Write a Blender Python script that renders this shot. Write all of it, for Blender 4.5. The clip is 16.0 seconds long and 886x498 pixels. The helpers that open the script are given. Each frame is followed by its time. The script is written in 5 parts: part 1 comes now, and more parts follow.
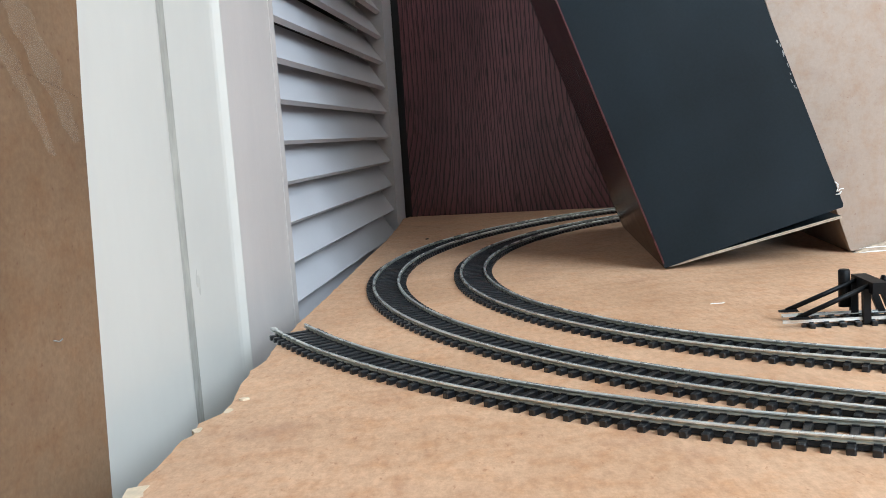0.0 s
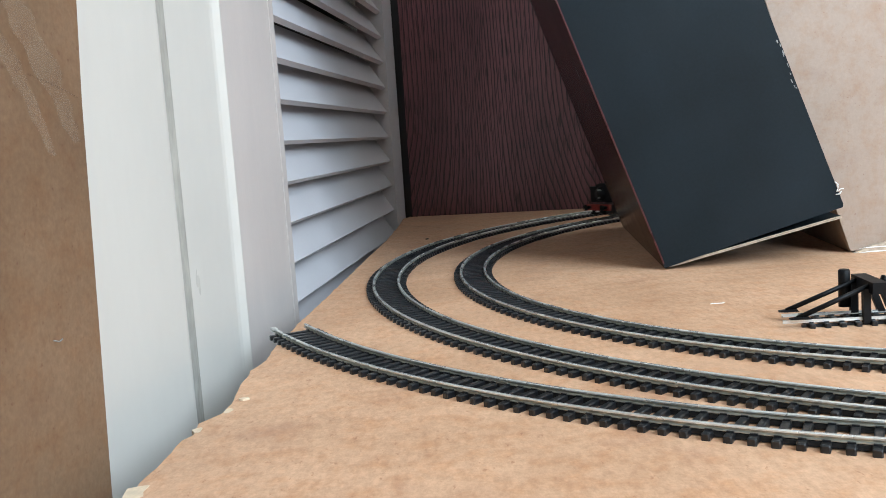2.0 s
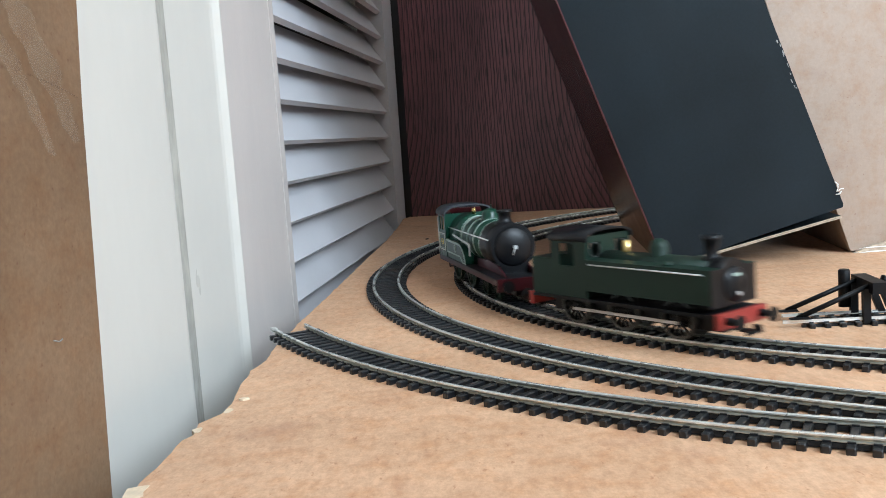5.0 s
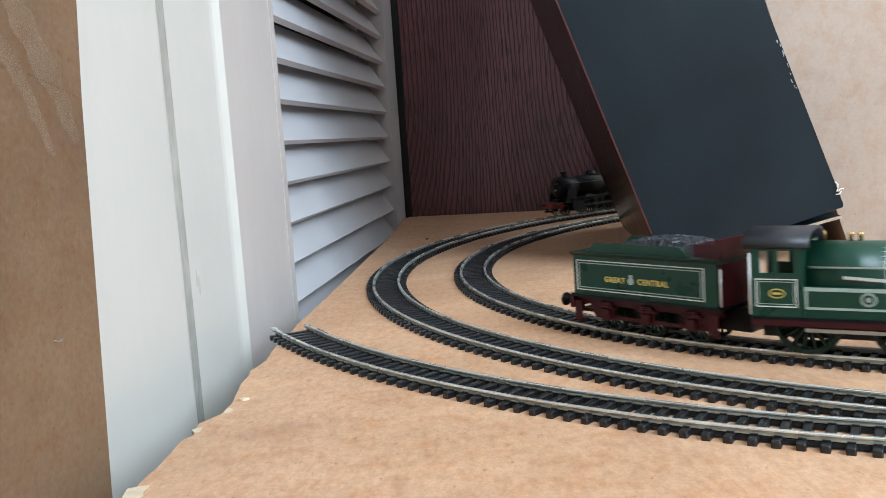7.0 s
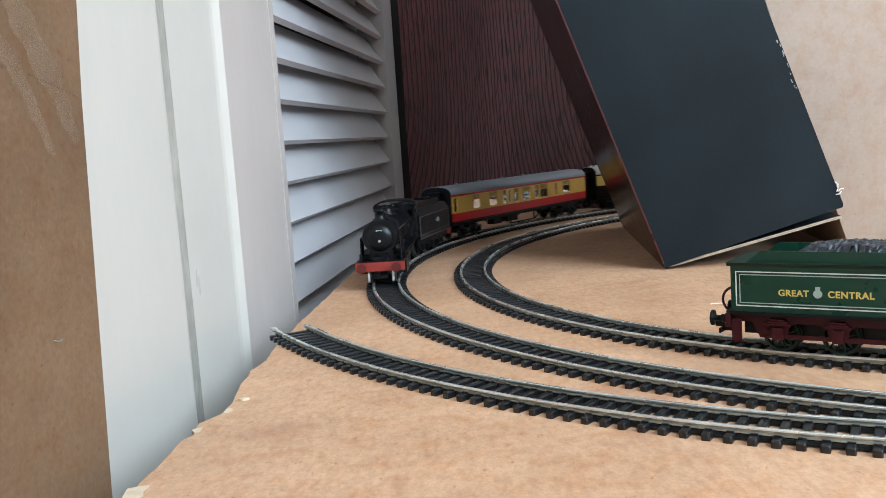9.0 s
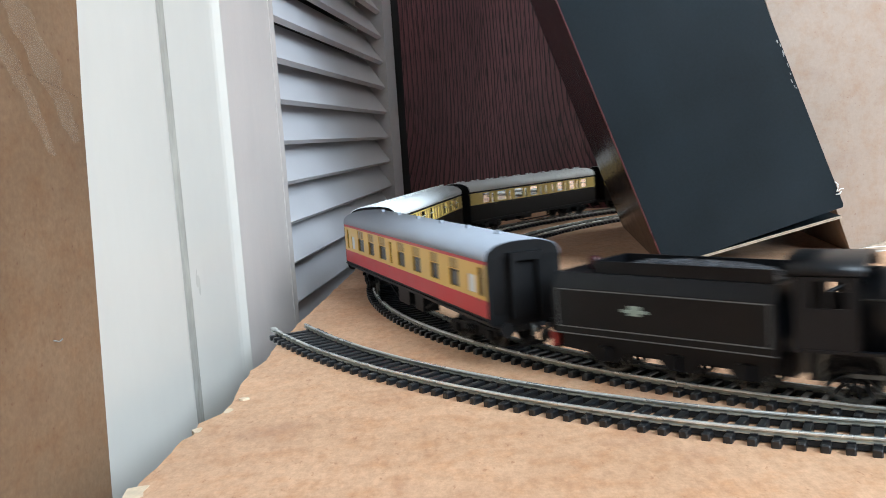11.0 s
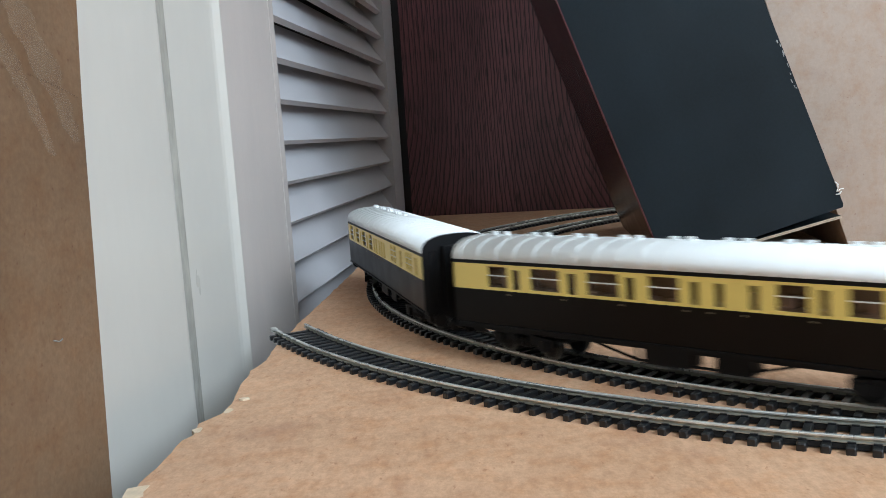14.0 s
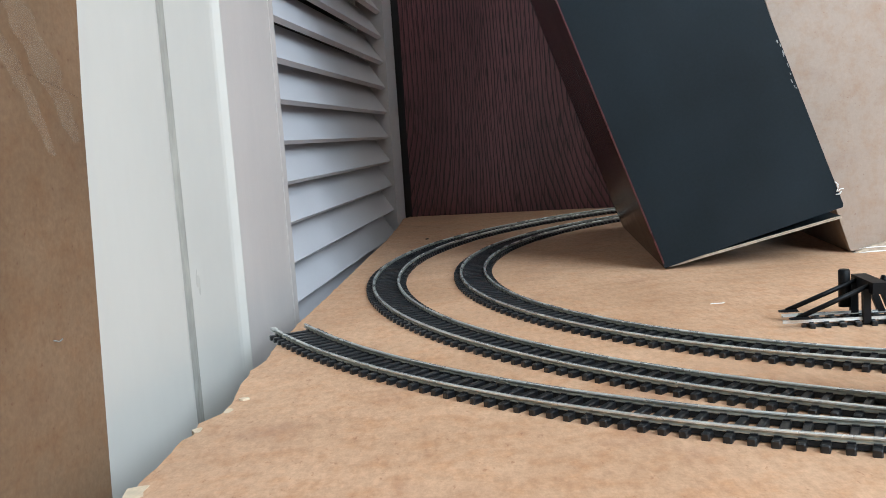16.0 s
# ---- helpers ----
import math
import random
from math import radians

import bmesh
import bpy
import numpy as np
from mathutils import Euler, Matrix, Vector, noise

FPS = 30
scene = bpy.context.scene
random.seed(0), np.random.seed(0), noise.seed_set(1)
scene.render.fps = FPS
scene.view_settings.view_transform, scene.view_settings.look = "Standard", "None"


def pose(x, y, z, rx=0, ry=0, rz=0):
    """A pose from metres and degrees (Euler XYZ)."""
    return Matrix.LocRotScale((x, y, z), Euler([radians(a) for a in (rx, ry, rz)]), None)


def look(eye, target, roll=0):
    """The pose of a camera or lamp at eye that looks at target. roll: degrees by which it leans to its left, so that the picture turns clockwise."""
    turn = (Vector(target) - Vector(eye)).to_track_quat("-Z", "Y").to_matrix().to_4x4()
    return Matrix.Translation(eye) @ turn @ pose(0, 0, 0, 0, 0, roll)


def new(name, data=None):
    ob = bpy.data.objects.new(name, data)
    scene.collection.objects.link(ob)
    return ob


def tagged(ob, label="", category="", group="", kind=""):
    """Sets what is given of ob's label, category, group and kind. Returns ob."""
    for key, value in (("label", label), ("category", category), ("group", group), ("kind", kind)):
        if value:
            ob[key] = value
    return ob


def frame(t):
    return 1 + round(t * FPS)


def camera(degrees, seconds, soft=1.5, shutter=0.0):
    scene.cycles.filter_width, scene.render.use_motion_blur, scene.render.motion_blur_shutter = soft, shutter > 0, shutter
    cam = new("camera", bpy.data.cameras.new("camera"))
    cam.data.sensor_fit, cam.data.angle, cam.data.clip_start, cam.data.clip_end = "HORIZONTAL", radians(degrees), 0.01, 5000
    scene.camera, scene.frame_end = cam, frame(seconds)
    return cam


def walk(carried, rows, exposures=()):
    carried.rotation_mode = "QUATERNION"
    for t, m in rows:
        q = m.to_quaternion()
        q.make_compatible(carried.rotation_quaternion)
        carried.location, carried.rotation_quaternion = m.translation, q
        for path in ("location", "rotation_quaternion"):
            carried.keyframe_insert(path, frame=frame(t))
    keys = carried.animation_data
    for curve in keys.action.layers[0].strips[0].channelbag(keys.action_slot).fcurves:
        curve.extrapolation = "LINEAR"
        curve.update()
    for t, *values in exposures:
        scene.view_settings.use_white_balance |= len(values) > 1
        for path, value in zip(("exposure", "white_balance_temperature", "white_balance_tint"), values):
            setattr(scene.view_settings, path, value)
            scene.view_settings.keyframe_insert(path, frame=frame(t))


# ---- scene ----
from functools import lru_cache

MM = 0.001
RAIL = 0.0055
TOP = 0.0009           # board top; the rails sit in low chairs
SHR = 0.991
EYE = (0.0, 0.0, 0.10185)

# ---- camera ----
cam = camera(50.82, 16.0, soft=0.9, shutter=0.5)
aim = (0.0, 0.99294, 0.10185 - 0.11861)
walk(cam, [(0.0, look(EYE, aim, -3.86)), (16.0, look(EYE, aim, -3.86))], [(0.0, -0.05), (3.5, 0.02), (6.5, 0.04), (9.0, 0.02), (11.5, 0.10), (12.2, 0.09), (12.6, -0.09), (13.0, -0.33), (13.5, -0.34), (14.0, -0.39), (14.5, -0.34), (15.0, -0.32), (15.5, -0.33), (16.0, -0.15)])

# ---- light ----
world = bpy.data.worlds.new("sky")
scene.world = world
world.use_nodes = True
wn = world.node_tree
sky = wn.nodes.new("ShaderNodeTexSky")
sky.sky_type = "NISHITA"
sky.sun_disc = False
sky.sun_elevation = radians(35)
sky.sun_rotation = radians(200)
wn.links.new(sky.outputs[0], wn.nodes["Background"].inputs[0])
wn.nodes["Background"].inputs[1].default_value = 0.12

ROOM = (-1.6, 2.2, -0.8, 1.42, -0.74, 1.75)    # x, y, z limits of the room
WIN = (0.55, 1.95, 0.58, 1.70)                 # window in the front wall: x, z limits
lamp = bpy.data.lights.new("window_light", "AREA")
lamp.shape = "RECTANGLE"
lamp.size, lamp.size_y = WIN[1] - WIN[0], WIN[3] - WIN[2]
lamp.energy = 92
lamp.color = (0.705, 0.858, 1.0)
lo = new("window_light", lamp)
lo.matrix_world = pose((WIN[0] + WIN[1]) / 2, ROOM[2] - 0.02, (WIN[2] + WIN[3]) / 2, 90)


# ---- materials ----
def shader(name, base, rough=0.5, metal=0.0, spread=0.12, scale=60.0, fine=900.0, bump=0.15, coat=0.0, stretch=(1, 1, 1), dark=None, spec=0.5, pieces=False):
    """A painted, plastic, metal or board surface: two scales of tone, fine relief."""
    m = bpy.data.materials.new(name)
    m.use_nodes = True
    nt = m.node_tree
    b = nt.nodes["Principled BSDF"]
    tc = nt.nodes.new("ShaderNodeTexCoord")
    mp = nt.nodes.new("ShaderNodeMapping")
    mp.inputs["Scale"].default_value = stretch
    nt.links.new(tc.outputs["Object"], mp.inputs[0])
    n1 = nt.nodes.new("ShaderNodeTexNoise")
    n1.inputs["Scale"].default_value = scale
    n1.inputs["Detail"].default_value = 6
    n2 = nt.nodes.new("ShaderNodeTexNoise")
    n2.inputs["Scale"].default_value = fine
    n2.inputs["Detail"].default_value = 4
    for n in (n1, n2):
        nt.links.new(mp.outputs[0], n.inputs["Vector"])
    add = nt.nodes.new("ShaderNodeMath")
    add.operation = "MULTIPLY_ADD"
    add.inputs[1].default_value = 0.45
    nt.links.new(n2.outputs[0], add.inputs[0])
    nt.links.new(n1.outputs[0], add.inputs[2])
    ramp = nt.nodes.new("ShaderNodeValToRGB")
    lo_c = dark or tuple(c * (1 - spread) for c in base)
    hi_c = tuple(min(1.0, c * (1 + spread)) for c in base)
    ramp.color_ramp.elements[0].position = 0.45
    ramp.color_ramp.elements[1].position = 1.0
    ramp.color_ramp.elements[0].color = (*lo_c, 1)
    ramp.color_ramp.elements[1].color = (*hi_c, 1)
    nt.links.new(add.outputs[0], ramp.inputs[0])
    col = ramp.outputs[0]
    if pieces:
        oi = nt.nodes.new("ShaderNodeObjectInfo")
        hs = nt.nodes.new("ShaderNodeHueSaturation")
        mr = nt.nodes.new("ShaderNodeMapRange")
        mr.inputs[3].default_value, mr.inputs[4].default_value = 0.75, 1.35
        nt.links.new(oi.outputs["Random"], mr.inputs[0])
        nt.links.new(mr.outputs[0], hs.inputs["Value"])
        nt.links.new(col, hs.inputs["Color"])
        col = hs.outputs[0]
    nt.links.new(col, b.inputs["Base Color"])
    rr = nt.nodes.new("ShaderNodeMapRange")
    rr.inputs[3].default_value, rr.inputs[4].default_value = max(0.03, rough - 0.12), min(1, rough + 0.12)
    nt.links.new(n1.outputs[0], rr.inputs[0])
    nt.links.new(rr.outputs[0], b.inputs["Roughness"])
    b.inputs["Metallic"].default_value = metal
    b.inputs["Coat Weight"].default_value = coat
    b.inputs["Specular IOR Level"].default_value = spec
    if bump:
        bp = nt.nodes.new("ShaderNodeBump")
        bp.inputs["Strength"].default_value = bump
        bp.inputs["Distance"].default_value = 0.0004
        nt.links.new(add.outputs[0], bp.inputs["Height"])
        nt.links.new(bp.outputs[0], b.inputs["Normal"])
    return m


def hardboard(name, base, dark, speck=(0.80, 0.72, 0.67)):
    """Pressed fibre board: blotches, fibre flecks, faint smudges."""
    m = shader(name, base, 0.55, 0, 0.1, 14.0, 700.0, 0.25, dark=dark)
    nt = m.node_tree
    b = nt.nodes["Principled BSDF"]
    tc = nt.nodes["Texture Coordinate"]
    fleck = nt.nodes.new("ShaderNodeTexNoise")
    fleck.inputs["Scale"].default_value = 340
    fleck.inputs["Detail"].default_value = 8
    fleck.inputs["Roughness"].default_value = 0.75
    squash = nt.nodes.new("ShaderNodeMapping")
    squash.inputs["Scale"].default_value = (1.0, 0.45, 1.0)
    nt.links.new(tc.outputs["Object"], squash.inputs[0])
    nt.links.new(squash.outputs[0], fleck.inputs["Vector"])
    r = nt.nodes.new("ShaderNodeValToRGB")
    r.color_ramp.elements[0].position, r.color_ramp.elements[1].position = 0.28, 0.62
    r.color_ramp.elements[0].color = (*speck, 1)
    r.color_ramp.elements[1].color = (1.04, 1.03, 1.0, 1)
    nt.links.new(fleck.outputs[0], r.inputs[0])
    smudge = nt.nodes.new("ShaderNodeTexNoise")
    smudge.inputs["Scale"].default_value = 22
    smudge.inputs["Detail"].default_value = 3
    nt.links.new(tc.outputs["Object"], smudge.inputs["Vector"])
    r2 = nt.nodes.new("ShaderNodeValToRGB")
    r2.color_ramp.elements[0].position, r2.color_ramp.elements[1].position = 0.25, 0.42
    r2.color_ramp.elements[0].color = (0.85, 0.81, 0.82, 1)
    r2.color_ramp.elements[1].color = (1, 1, 1, 1)
    nt.links.new(smudge.outputs[0], r2.inputs[0])
    # warm patches and small dark red fibre knots
    patch = nt.nodes.new("ShaderNodeTexNoise")
    patch.inputs["Scale"].default_value = 75
    patch.inputs["Detail"].default_value = 5
    patch.inputs["Roughness"].default_value = 0.7
    nt.links.new(tc.outputs["Object"], patch.inputs["Vector"])
    r3 = nt.nodes.new("ShaderNodeValToRGB")
    r3.color_ramp.elements[0].position, r3.color_ramp.elements[1].position = 0.46, 0.68
    r3.color_ramp.elements[0].color = (1.02, 1.02, 1.02, 1)
    r3.color_ramp.elements[1].color = (0.96, 0.84, 0.74, 1)
    nt.links.new(patch.outputs[0], r3.inputs[0])
    knot = nt.nodes.new("ShaderNodeTexNoise")
    knot.inputs["Scale"].default_value = 460
    knot.inputs["Detail"].default_value = 3
    nt.links.new(squash.outputs[0], knot.inputs["Vector"])
    r4 = nt.nodes.new("ShaderNodeValToRGB")
    r4.color_ramp.elements[0].position, r4.color_ramp.elements[1].position = 0.66, 0.76
    r4.color_ramp.elements[0].color = (1, 1, 1, 1)
    r4.color_ramp.elements[1].color = (0.76, 0.62, 0.55, 1)
    nt.links.new(knot.outputs[0], r4.inputs[0])
    old = b.inputs["Base Color"].links[0].from_socket
    for extra in (r, r2, r3, r4):
        mx = nt.nodes.new("ShaderNodeMix")
        mx.data_type, mx.blend_type = "RGBA", "MULTIPLY"
        mx.inputs[0].default_value = 1.0
        nt.links.new(old, mx.inputs[6])
        nt.links.new(extra.outputs[0], mx.inputs[7])
        old = mx.outputs[2]
    nt.links.new(old, b.inputs["Base Color"])
    return m


def veneer(name, middle=0.112):
    """Dark wood veneer: crown-cut grain that crowds at the middle and flares out towards the foot."""
    m = bpy.data.materials.new(name)
    m.use_nodes = True
    nt = m.node_tree
    b = nt.nodes["Principled BSDF"]

    def calc(op, p, q=0.0, r=0.0):
        n = nt.nodes.new("ShaderNodeMath")
        n.operation = op
        for i, v in enumerate((p, q, r)):
            if isinstance(v, (int, float)):
                n.inputs[i].default_value = v
            else:
                nt.links.new(v, n.inputs[i])
        return n.outputs[0]

    def ramp(value, p0, c0, p1, c1):
        n = nt.nodes.new("ShaderNodeValToRGB")
        n.color_ramp.elements[0].position, n.color_ramp.elements[1].position = p0, p1
        n.color_ramp.elements[0].color, n.color_ramp.elements[1].color = (*c0, 1), (*c1, 1)
        nt.links.new(value, n.inputs[0])
        return n.outputs[0]

    def noise(stretch, scale, detail):
        mp = nt.nodes.new("ShaderNodeMapping")
        mp.inputs["Scale"].default_value = (1, 1, stretch)
        nt.links.new(tc.outputs["Object"], mp.inputs[0])
        n = nt.nodes.new("ShaderNodeTexNoise")
        n.inputs["Scale"].default_value, n.inputs["Detail"].default_value = scale, detail
        nt.links.new(mp.outputs[0], n.inputs["Vector"])
        return n.outputs[0]

    tc = nt.nodes.new("ShaderNodeTexCoord")
    xyz = nt.nodes.new("ShaderNodeSeparateXYZ")
    nt.links.new(tc.outputs["Object"], xyz.inputs[0])
    foot = calc("MAXIMUM", calc("SUBTRACT", 0.17, xyz.outputs[2]), 0.0)
    flare = calc("MULTIPLY_ADD", calc("MULTIPLY", foot, foot), 15.0, 1.0)
    u = calc("DIVIDE", calc("SUBTRACT", xyz.outputs[0], middle), flare)
    u = calc("ADD", u, calc("MULTIPLY_ADD", noise(0.10, 16, 3), 0.020, -0.010))
    u = calc("ADD", u, calc("MULTIPLY_ADD", noise(0.25, 160, 2), 0.0016, -0.0008))
    crowd = calc("POWER", calc("ABSOLUTE", u), 0.78)
    saw = calc("FRACT", calc("MULTIPLY", crowd, 125.0))
    line_tone = ramp(saw, 0.05, (0.016, 0.009, 0.011), 0.40, (0.200, 0.080, 0.092))
    pores = ramp(noise(0.05, 620, 3), 0.36, (0.30, 0.28, 0.30), 0.48, (1, 1, 1))
    slow = ramp(noise(0.20, 13, 3), 0.30, (0.62, 0.52, 0.52), 0.70, (1.25, 1.15, 1.12))
    tone = line_tone
    for extra in (pores, slow):
        mx = nt.nodes.new("ShaderNodeMix")
        mx.data_type, mx.blend_type = "RGBA", "MULTIPLY"
        mx.inputs[0].default_value = 1.0
        nt.links.new(tone, mx.inputs[6])
        nt.links.new(extra, mx.inputs[7])
        tone = mx.outputs[2]
    nt.links.new(tone, b.inputs["Base Color"])
    b.inputs["Roughness"].default_value = 0.36
    b.inputs["Coat Weight"].default_value = 0.25
    b.inputs["Coat Roughness"].default_value = 0.3
    bp = nt.nodes.new("ShaderNodeBump")
    bp.inputs["Strength"].default_value = 0.30
    bp.inputs["Distance"].default_value = 0.0005
    nt.links.new(calc("MULTIPLY", pores, calc("MINIMUM", calc("MULTIPLY", saw, 4.0), 1.0)), bp.inputs["Height"])
    nt.links.new(bp.outputs[0], b.inputs["Normal"])
    return m


def window_glass(name, tint=(0.9, 0.95, 0.95)):
    m = bpy.data.materials.new(name)
    m.use_nodes = True
    b = m.node_tree.nodes["Principled BSDF"]
    b.inputs["Base Color"].default_value = (*tint, 1)
    b.inputs["Transmission Weight"].default_value = 1.0
    b.inputs["Roughness"].default_value = 0.03
    b.inputs["IOR"].default_value = 1.3
    return m


def clear_film(name):
    """Old clear tape: mostly see-through, with a milky gloss."""
    m = shader(name, (0.50, 0.41, 0.31), 0.3, 0, 0.2, 50, 300, 0.03)
    nt = m.node_tree
    clear = nt.nodes.new("ShaderNodeBsdfTransparent")
    mix = nt.nodes.new("ShaderNodeMixShader")
    mix.inputs[0].default_value = 0.13
    out = nt.nodes["Material Output"]
    nt.links.new(clear.outputs[0], mix.inputs[1])
    nt.links.new(nt.nodes["Principled BSDF"].outputs[0], mix.inputs[2])
    nt.links.new(mix.outputs[0], out.inputs["Surface"])
    return m


BOARD = hardboard("board_fibre", (0.67, 0.430, 0.280), (0.555, 0.335, 0.205), (0.75, 0.66, 0.60))
SHEET = hardboard("sheet_fibre", (0.220, 0.143, 0.088), (0.150, 0.092, 0.053))
CARD = hardboard("cardboard", (0.33, 0.252, 0.200), (0.305, 0.230, 0.180), (0.91, 0.89, 0.87))
CARD_EDGE = shader("cardboard_edge", (0.46, 0.37, 0.28), 0.85, 0, 0.25, 300, 1500, 0.4)
CHIP = shader("torn_fibre", (0.72, 0.58, 0.42), 0.9, 0, 0.15, 200, 900, 0.5)
GLOSS = shader("gloss_white_paint", (0.605, 0.582, 0.535), 0.30, 0, 0.03, 14, 160, 0.10, stretch=(1, 1, 0.4))
LOUVRE = shader("satin_white_paint", (0.62, 0.605, 0.62), 0.42, 0, 0.03, 12, 200, 0.1)
STILE = shader("warm_white_paint", (0.59, 0.53, 0.495), 0.36, 0, 0.05, 14, 220, 0.15, stretch=(6, 6, 1))
# grey that stands for the shade in the casing's step
STEPSHADE = shader("grime", (0.38, 0.365, 0.325), 0.8, 0, 0.4, 30, 400, 0.2, stretch=(1, 1, 0.3))
WALLP = shader("wall_paint", (0.58, 0.565, 0.54), 0.85, 0, 0.05, 5, 120, 0.2)
FLOORM = shader("carpet", (0.25, 0.21, 0.18), 0.95, 0, 0.2, 20, 500, 0.6)
WOOD = veneer("dark_veneer")
BLACKGAP = shader("black_edging", (0.008, 0.008, 0.009), 0.6, 0, 0.2, 40, 300, 0.1)
BOXBLACK = shader("black_card", (0.0085, 0.0138, 0.0175), 0.5, 0, 0.3, 16, 500, 0.22, spec=0.16)
CUPBOARD = shader("cupboard_shade_brown", (0.10, 0.085, 0.075), 0.8, 0, 0.2, 20, 300, 0.2)
BOXRED = shader("box_side", (0.010, 0.0028, 0.003), 0.22, 0, 0.3, 24, 300, 0.1, stretch=(1, 1, 0.2), spec=0.22)
TAPE = clear_film("clear_tape")
# maroon of the worn edge, lightened to carry its gloss highlight
BOXEDGE = shader("maroon_card_edge", (0.11, 0.030, 0.034), 0.3, 0, 0.4, 60, 600, 0.2)
SCUFF = shader("scuffed_card", (0.30, 0.31, 0.30), 0.8, 0, 0.2, 300, 1500, 0.2)
PAPER = shader("white_paper", (0.85, 0.84, 0.80), 0.8, 0, 0.05, 60, 500, 0.1)
SLEEPER = shader("sleeper_plastic", (0.0068, 0.0078, 0.0094), 0.34, 0, 0.3, 150, 1500, 0.2, pieces=True, spec=0.55)
WEB = shader("web_plastic", (0.003, 0.003, 0.0035), 0.7, 0, 0.3, 150, 1500, 0.2)
TARNISH = shader("tarnished_nickel", (0.36, 0.36, 0.31), 0.32, 0.62, 0.15, 60, 900, 0.12)
RIM = shader("dark_steel", (0.10, 0.105, 0.10), 0.38, 0.7, 0.2, 60, 900, 0.1)
STEEL = shader("nickel_rail", (0.74, 0.76, 0.73), 0.28, 0.66, 0.2, 45, 900, 0.08)
DARKROOF = shader("roof_grey", (0.31, 0.34, 0.39), 0.5, 0, 0.06, 40, 900, 0.06)
WHITEROOF = shader("roof_white", (0.87, 0.90, 0.895), 0.45, 0, 0.04, 40, 900, 0.06)
CRIMSON = shader("crimson_plastic", (0.60, 0.010, 0.016), 0.32, 0, 0.06, 60, 900, 0.03)
CREAM = shader("cream_plastic", (0.80, 0.50, 0.10), 0.34, 0, 0.05, 60, 900, 0.03)
CREAM2 = shader("pale_yellow_plastic", (0.84, 0.64, 0.18), 0.34, 0, 0.05, 60, 900, 0.03)
CHOC = shader("chocolate_plastic", (0.0065, 0.0045, 0.0032), 0.34, 0, 0.15, 60, 900, 0.05, spec=0.14)
BLACKP = shader("black_plastic", (0.0035, 0.0036, 0.0042), 0.5, 0, 0.3, 90, 1200, 0.12, spec=0.22)
SATINBLACK = shader("satin_black_paint", (0.004, 0.0046, 0.006), 0.36, 0, 0.25, 90, 1200, 0.06, spec=0.28)
GREEN = shader("engine_green", (0.0045, 0.042, 0.025), 0.30, 0, 0.12, 60, 900, 0.04, spec=0.36)
DKGREEN = shader("dark_green", (0.006, 0.022, 0.014), 0.45, 0, 0.15, 60, 900, 0.05, spec=0.3)
CABROOF = shader("cab_roof_grey", (0.017, 0.020, 0.026), 0.5, 0, 0.15, 60, 900, 0.1)
MAROON = shader("maroon_paint", (0.046, 0.0055, 0.008), 0.36, 0, 0.12, 60, 900, 0.05, spec=0.3)
REDBEAM = shader("buffer_beam_red", (0.29, 0.035, 0.027), 0.4, 0, 0.1, 60, 900, 0.05)
DULLRED = shader("dull_buffer_red", (0.10, 0.014, 0.012), 0.4, 0, 0.1, 60, 900, 0.05)
LINING = shader("white_lining", (0.75, 0.74, 0.68), 0.4, 0, 0.05, 60, 900, 0)
DULLLINE = shader("dull_lining", (0.13, 0.14, 0.14), 0.4, 0, 0.1, 60, 900, 0)
GREYLINE = shader("grey_lining", (0.33, 0.42, 0.37), 0.35, 0, 0.05, 60, 900, 0)
GOLD = shader("gold_lettering", (0.66, 0.50, 0.13), 0.4, 0, 0.05, 60, 900, 0)
HANDLE = shader("dull_brass_paint", (0.24, 0.19, 0.11), 0.4, 0, 0.1, 60, 900, 0)
BRASS = shader("brass", (0.72, 0.52, 0.22), 0.28, 1.0, 0.1, 60, 900, 0.05)
SILVER = shader("bright_steel", (0.62, 0.63, 0.63), 0.3, 0.45, 0.1, 60, 900, 0.05)
COAL = shader("coal", (0.017, 0.020, 0.026), 0.35, 0, 0.5, 300, 1500, 0.8)
SEATS = shader("seat_brown", (0.30, 0.17, 0.115), 0.7, 0, 0.2, 100, 900, 0.1)
CORRIDOR = shader("corridor_brown", (0.26, 0.135, 0.060), 0.5, 0, 0.2, 100, 900, 0.1)
DOORTAN = shader("tan_door_paint", (0.50, 0.29, 0.095), 0.4, 0, 0.08, 60, 900, 0.03)
INTERIOR = shader("interior_tan", (0.52, 0.34, 0.19), 0.6, 0, 0.15, 100, 900, 0.1)
GLASS = window_glass("coach_glass")
FROST = shader("white_obscured_glass", (0.86, 0.87, 0.86), 0.25, 0, 0.03, 60, 900, 0)


# ---- mesh helpers ----
def solid(bm, x0, x1, y0, y1, z0, z1, mat=0):
    v = [bm.verts.new(c) for c in ((x0, y0, z0), (x1, y0, z0), (x1, y1, z0), (x0, y1, z0), (x0, y0, z1), (x1, y0, z1), (x1, y1, z1), (x0, y1, z1))]
    for f in ((3, 2, 1, 0), (4, 5, 6, 7), (0, 1, 5, 4), (1, 2, 6, 5), (2, 3, 7, 6), (3, 0, 4, 7)):
        bm.faces.new([v[i] for i in f]).material_index = mat


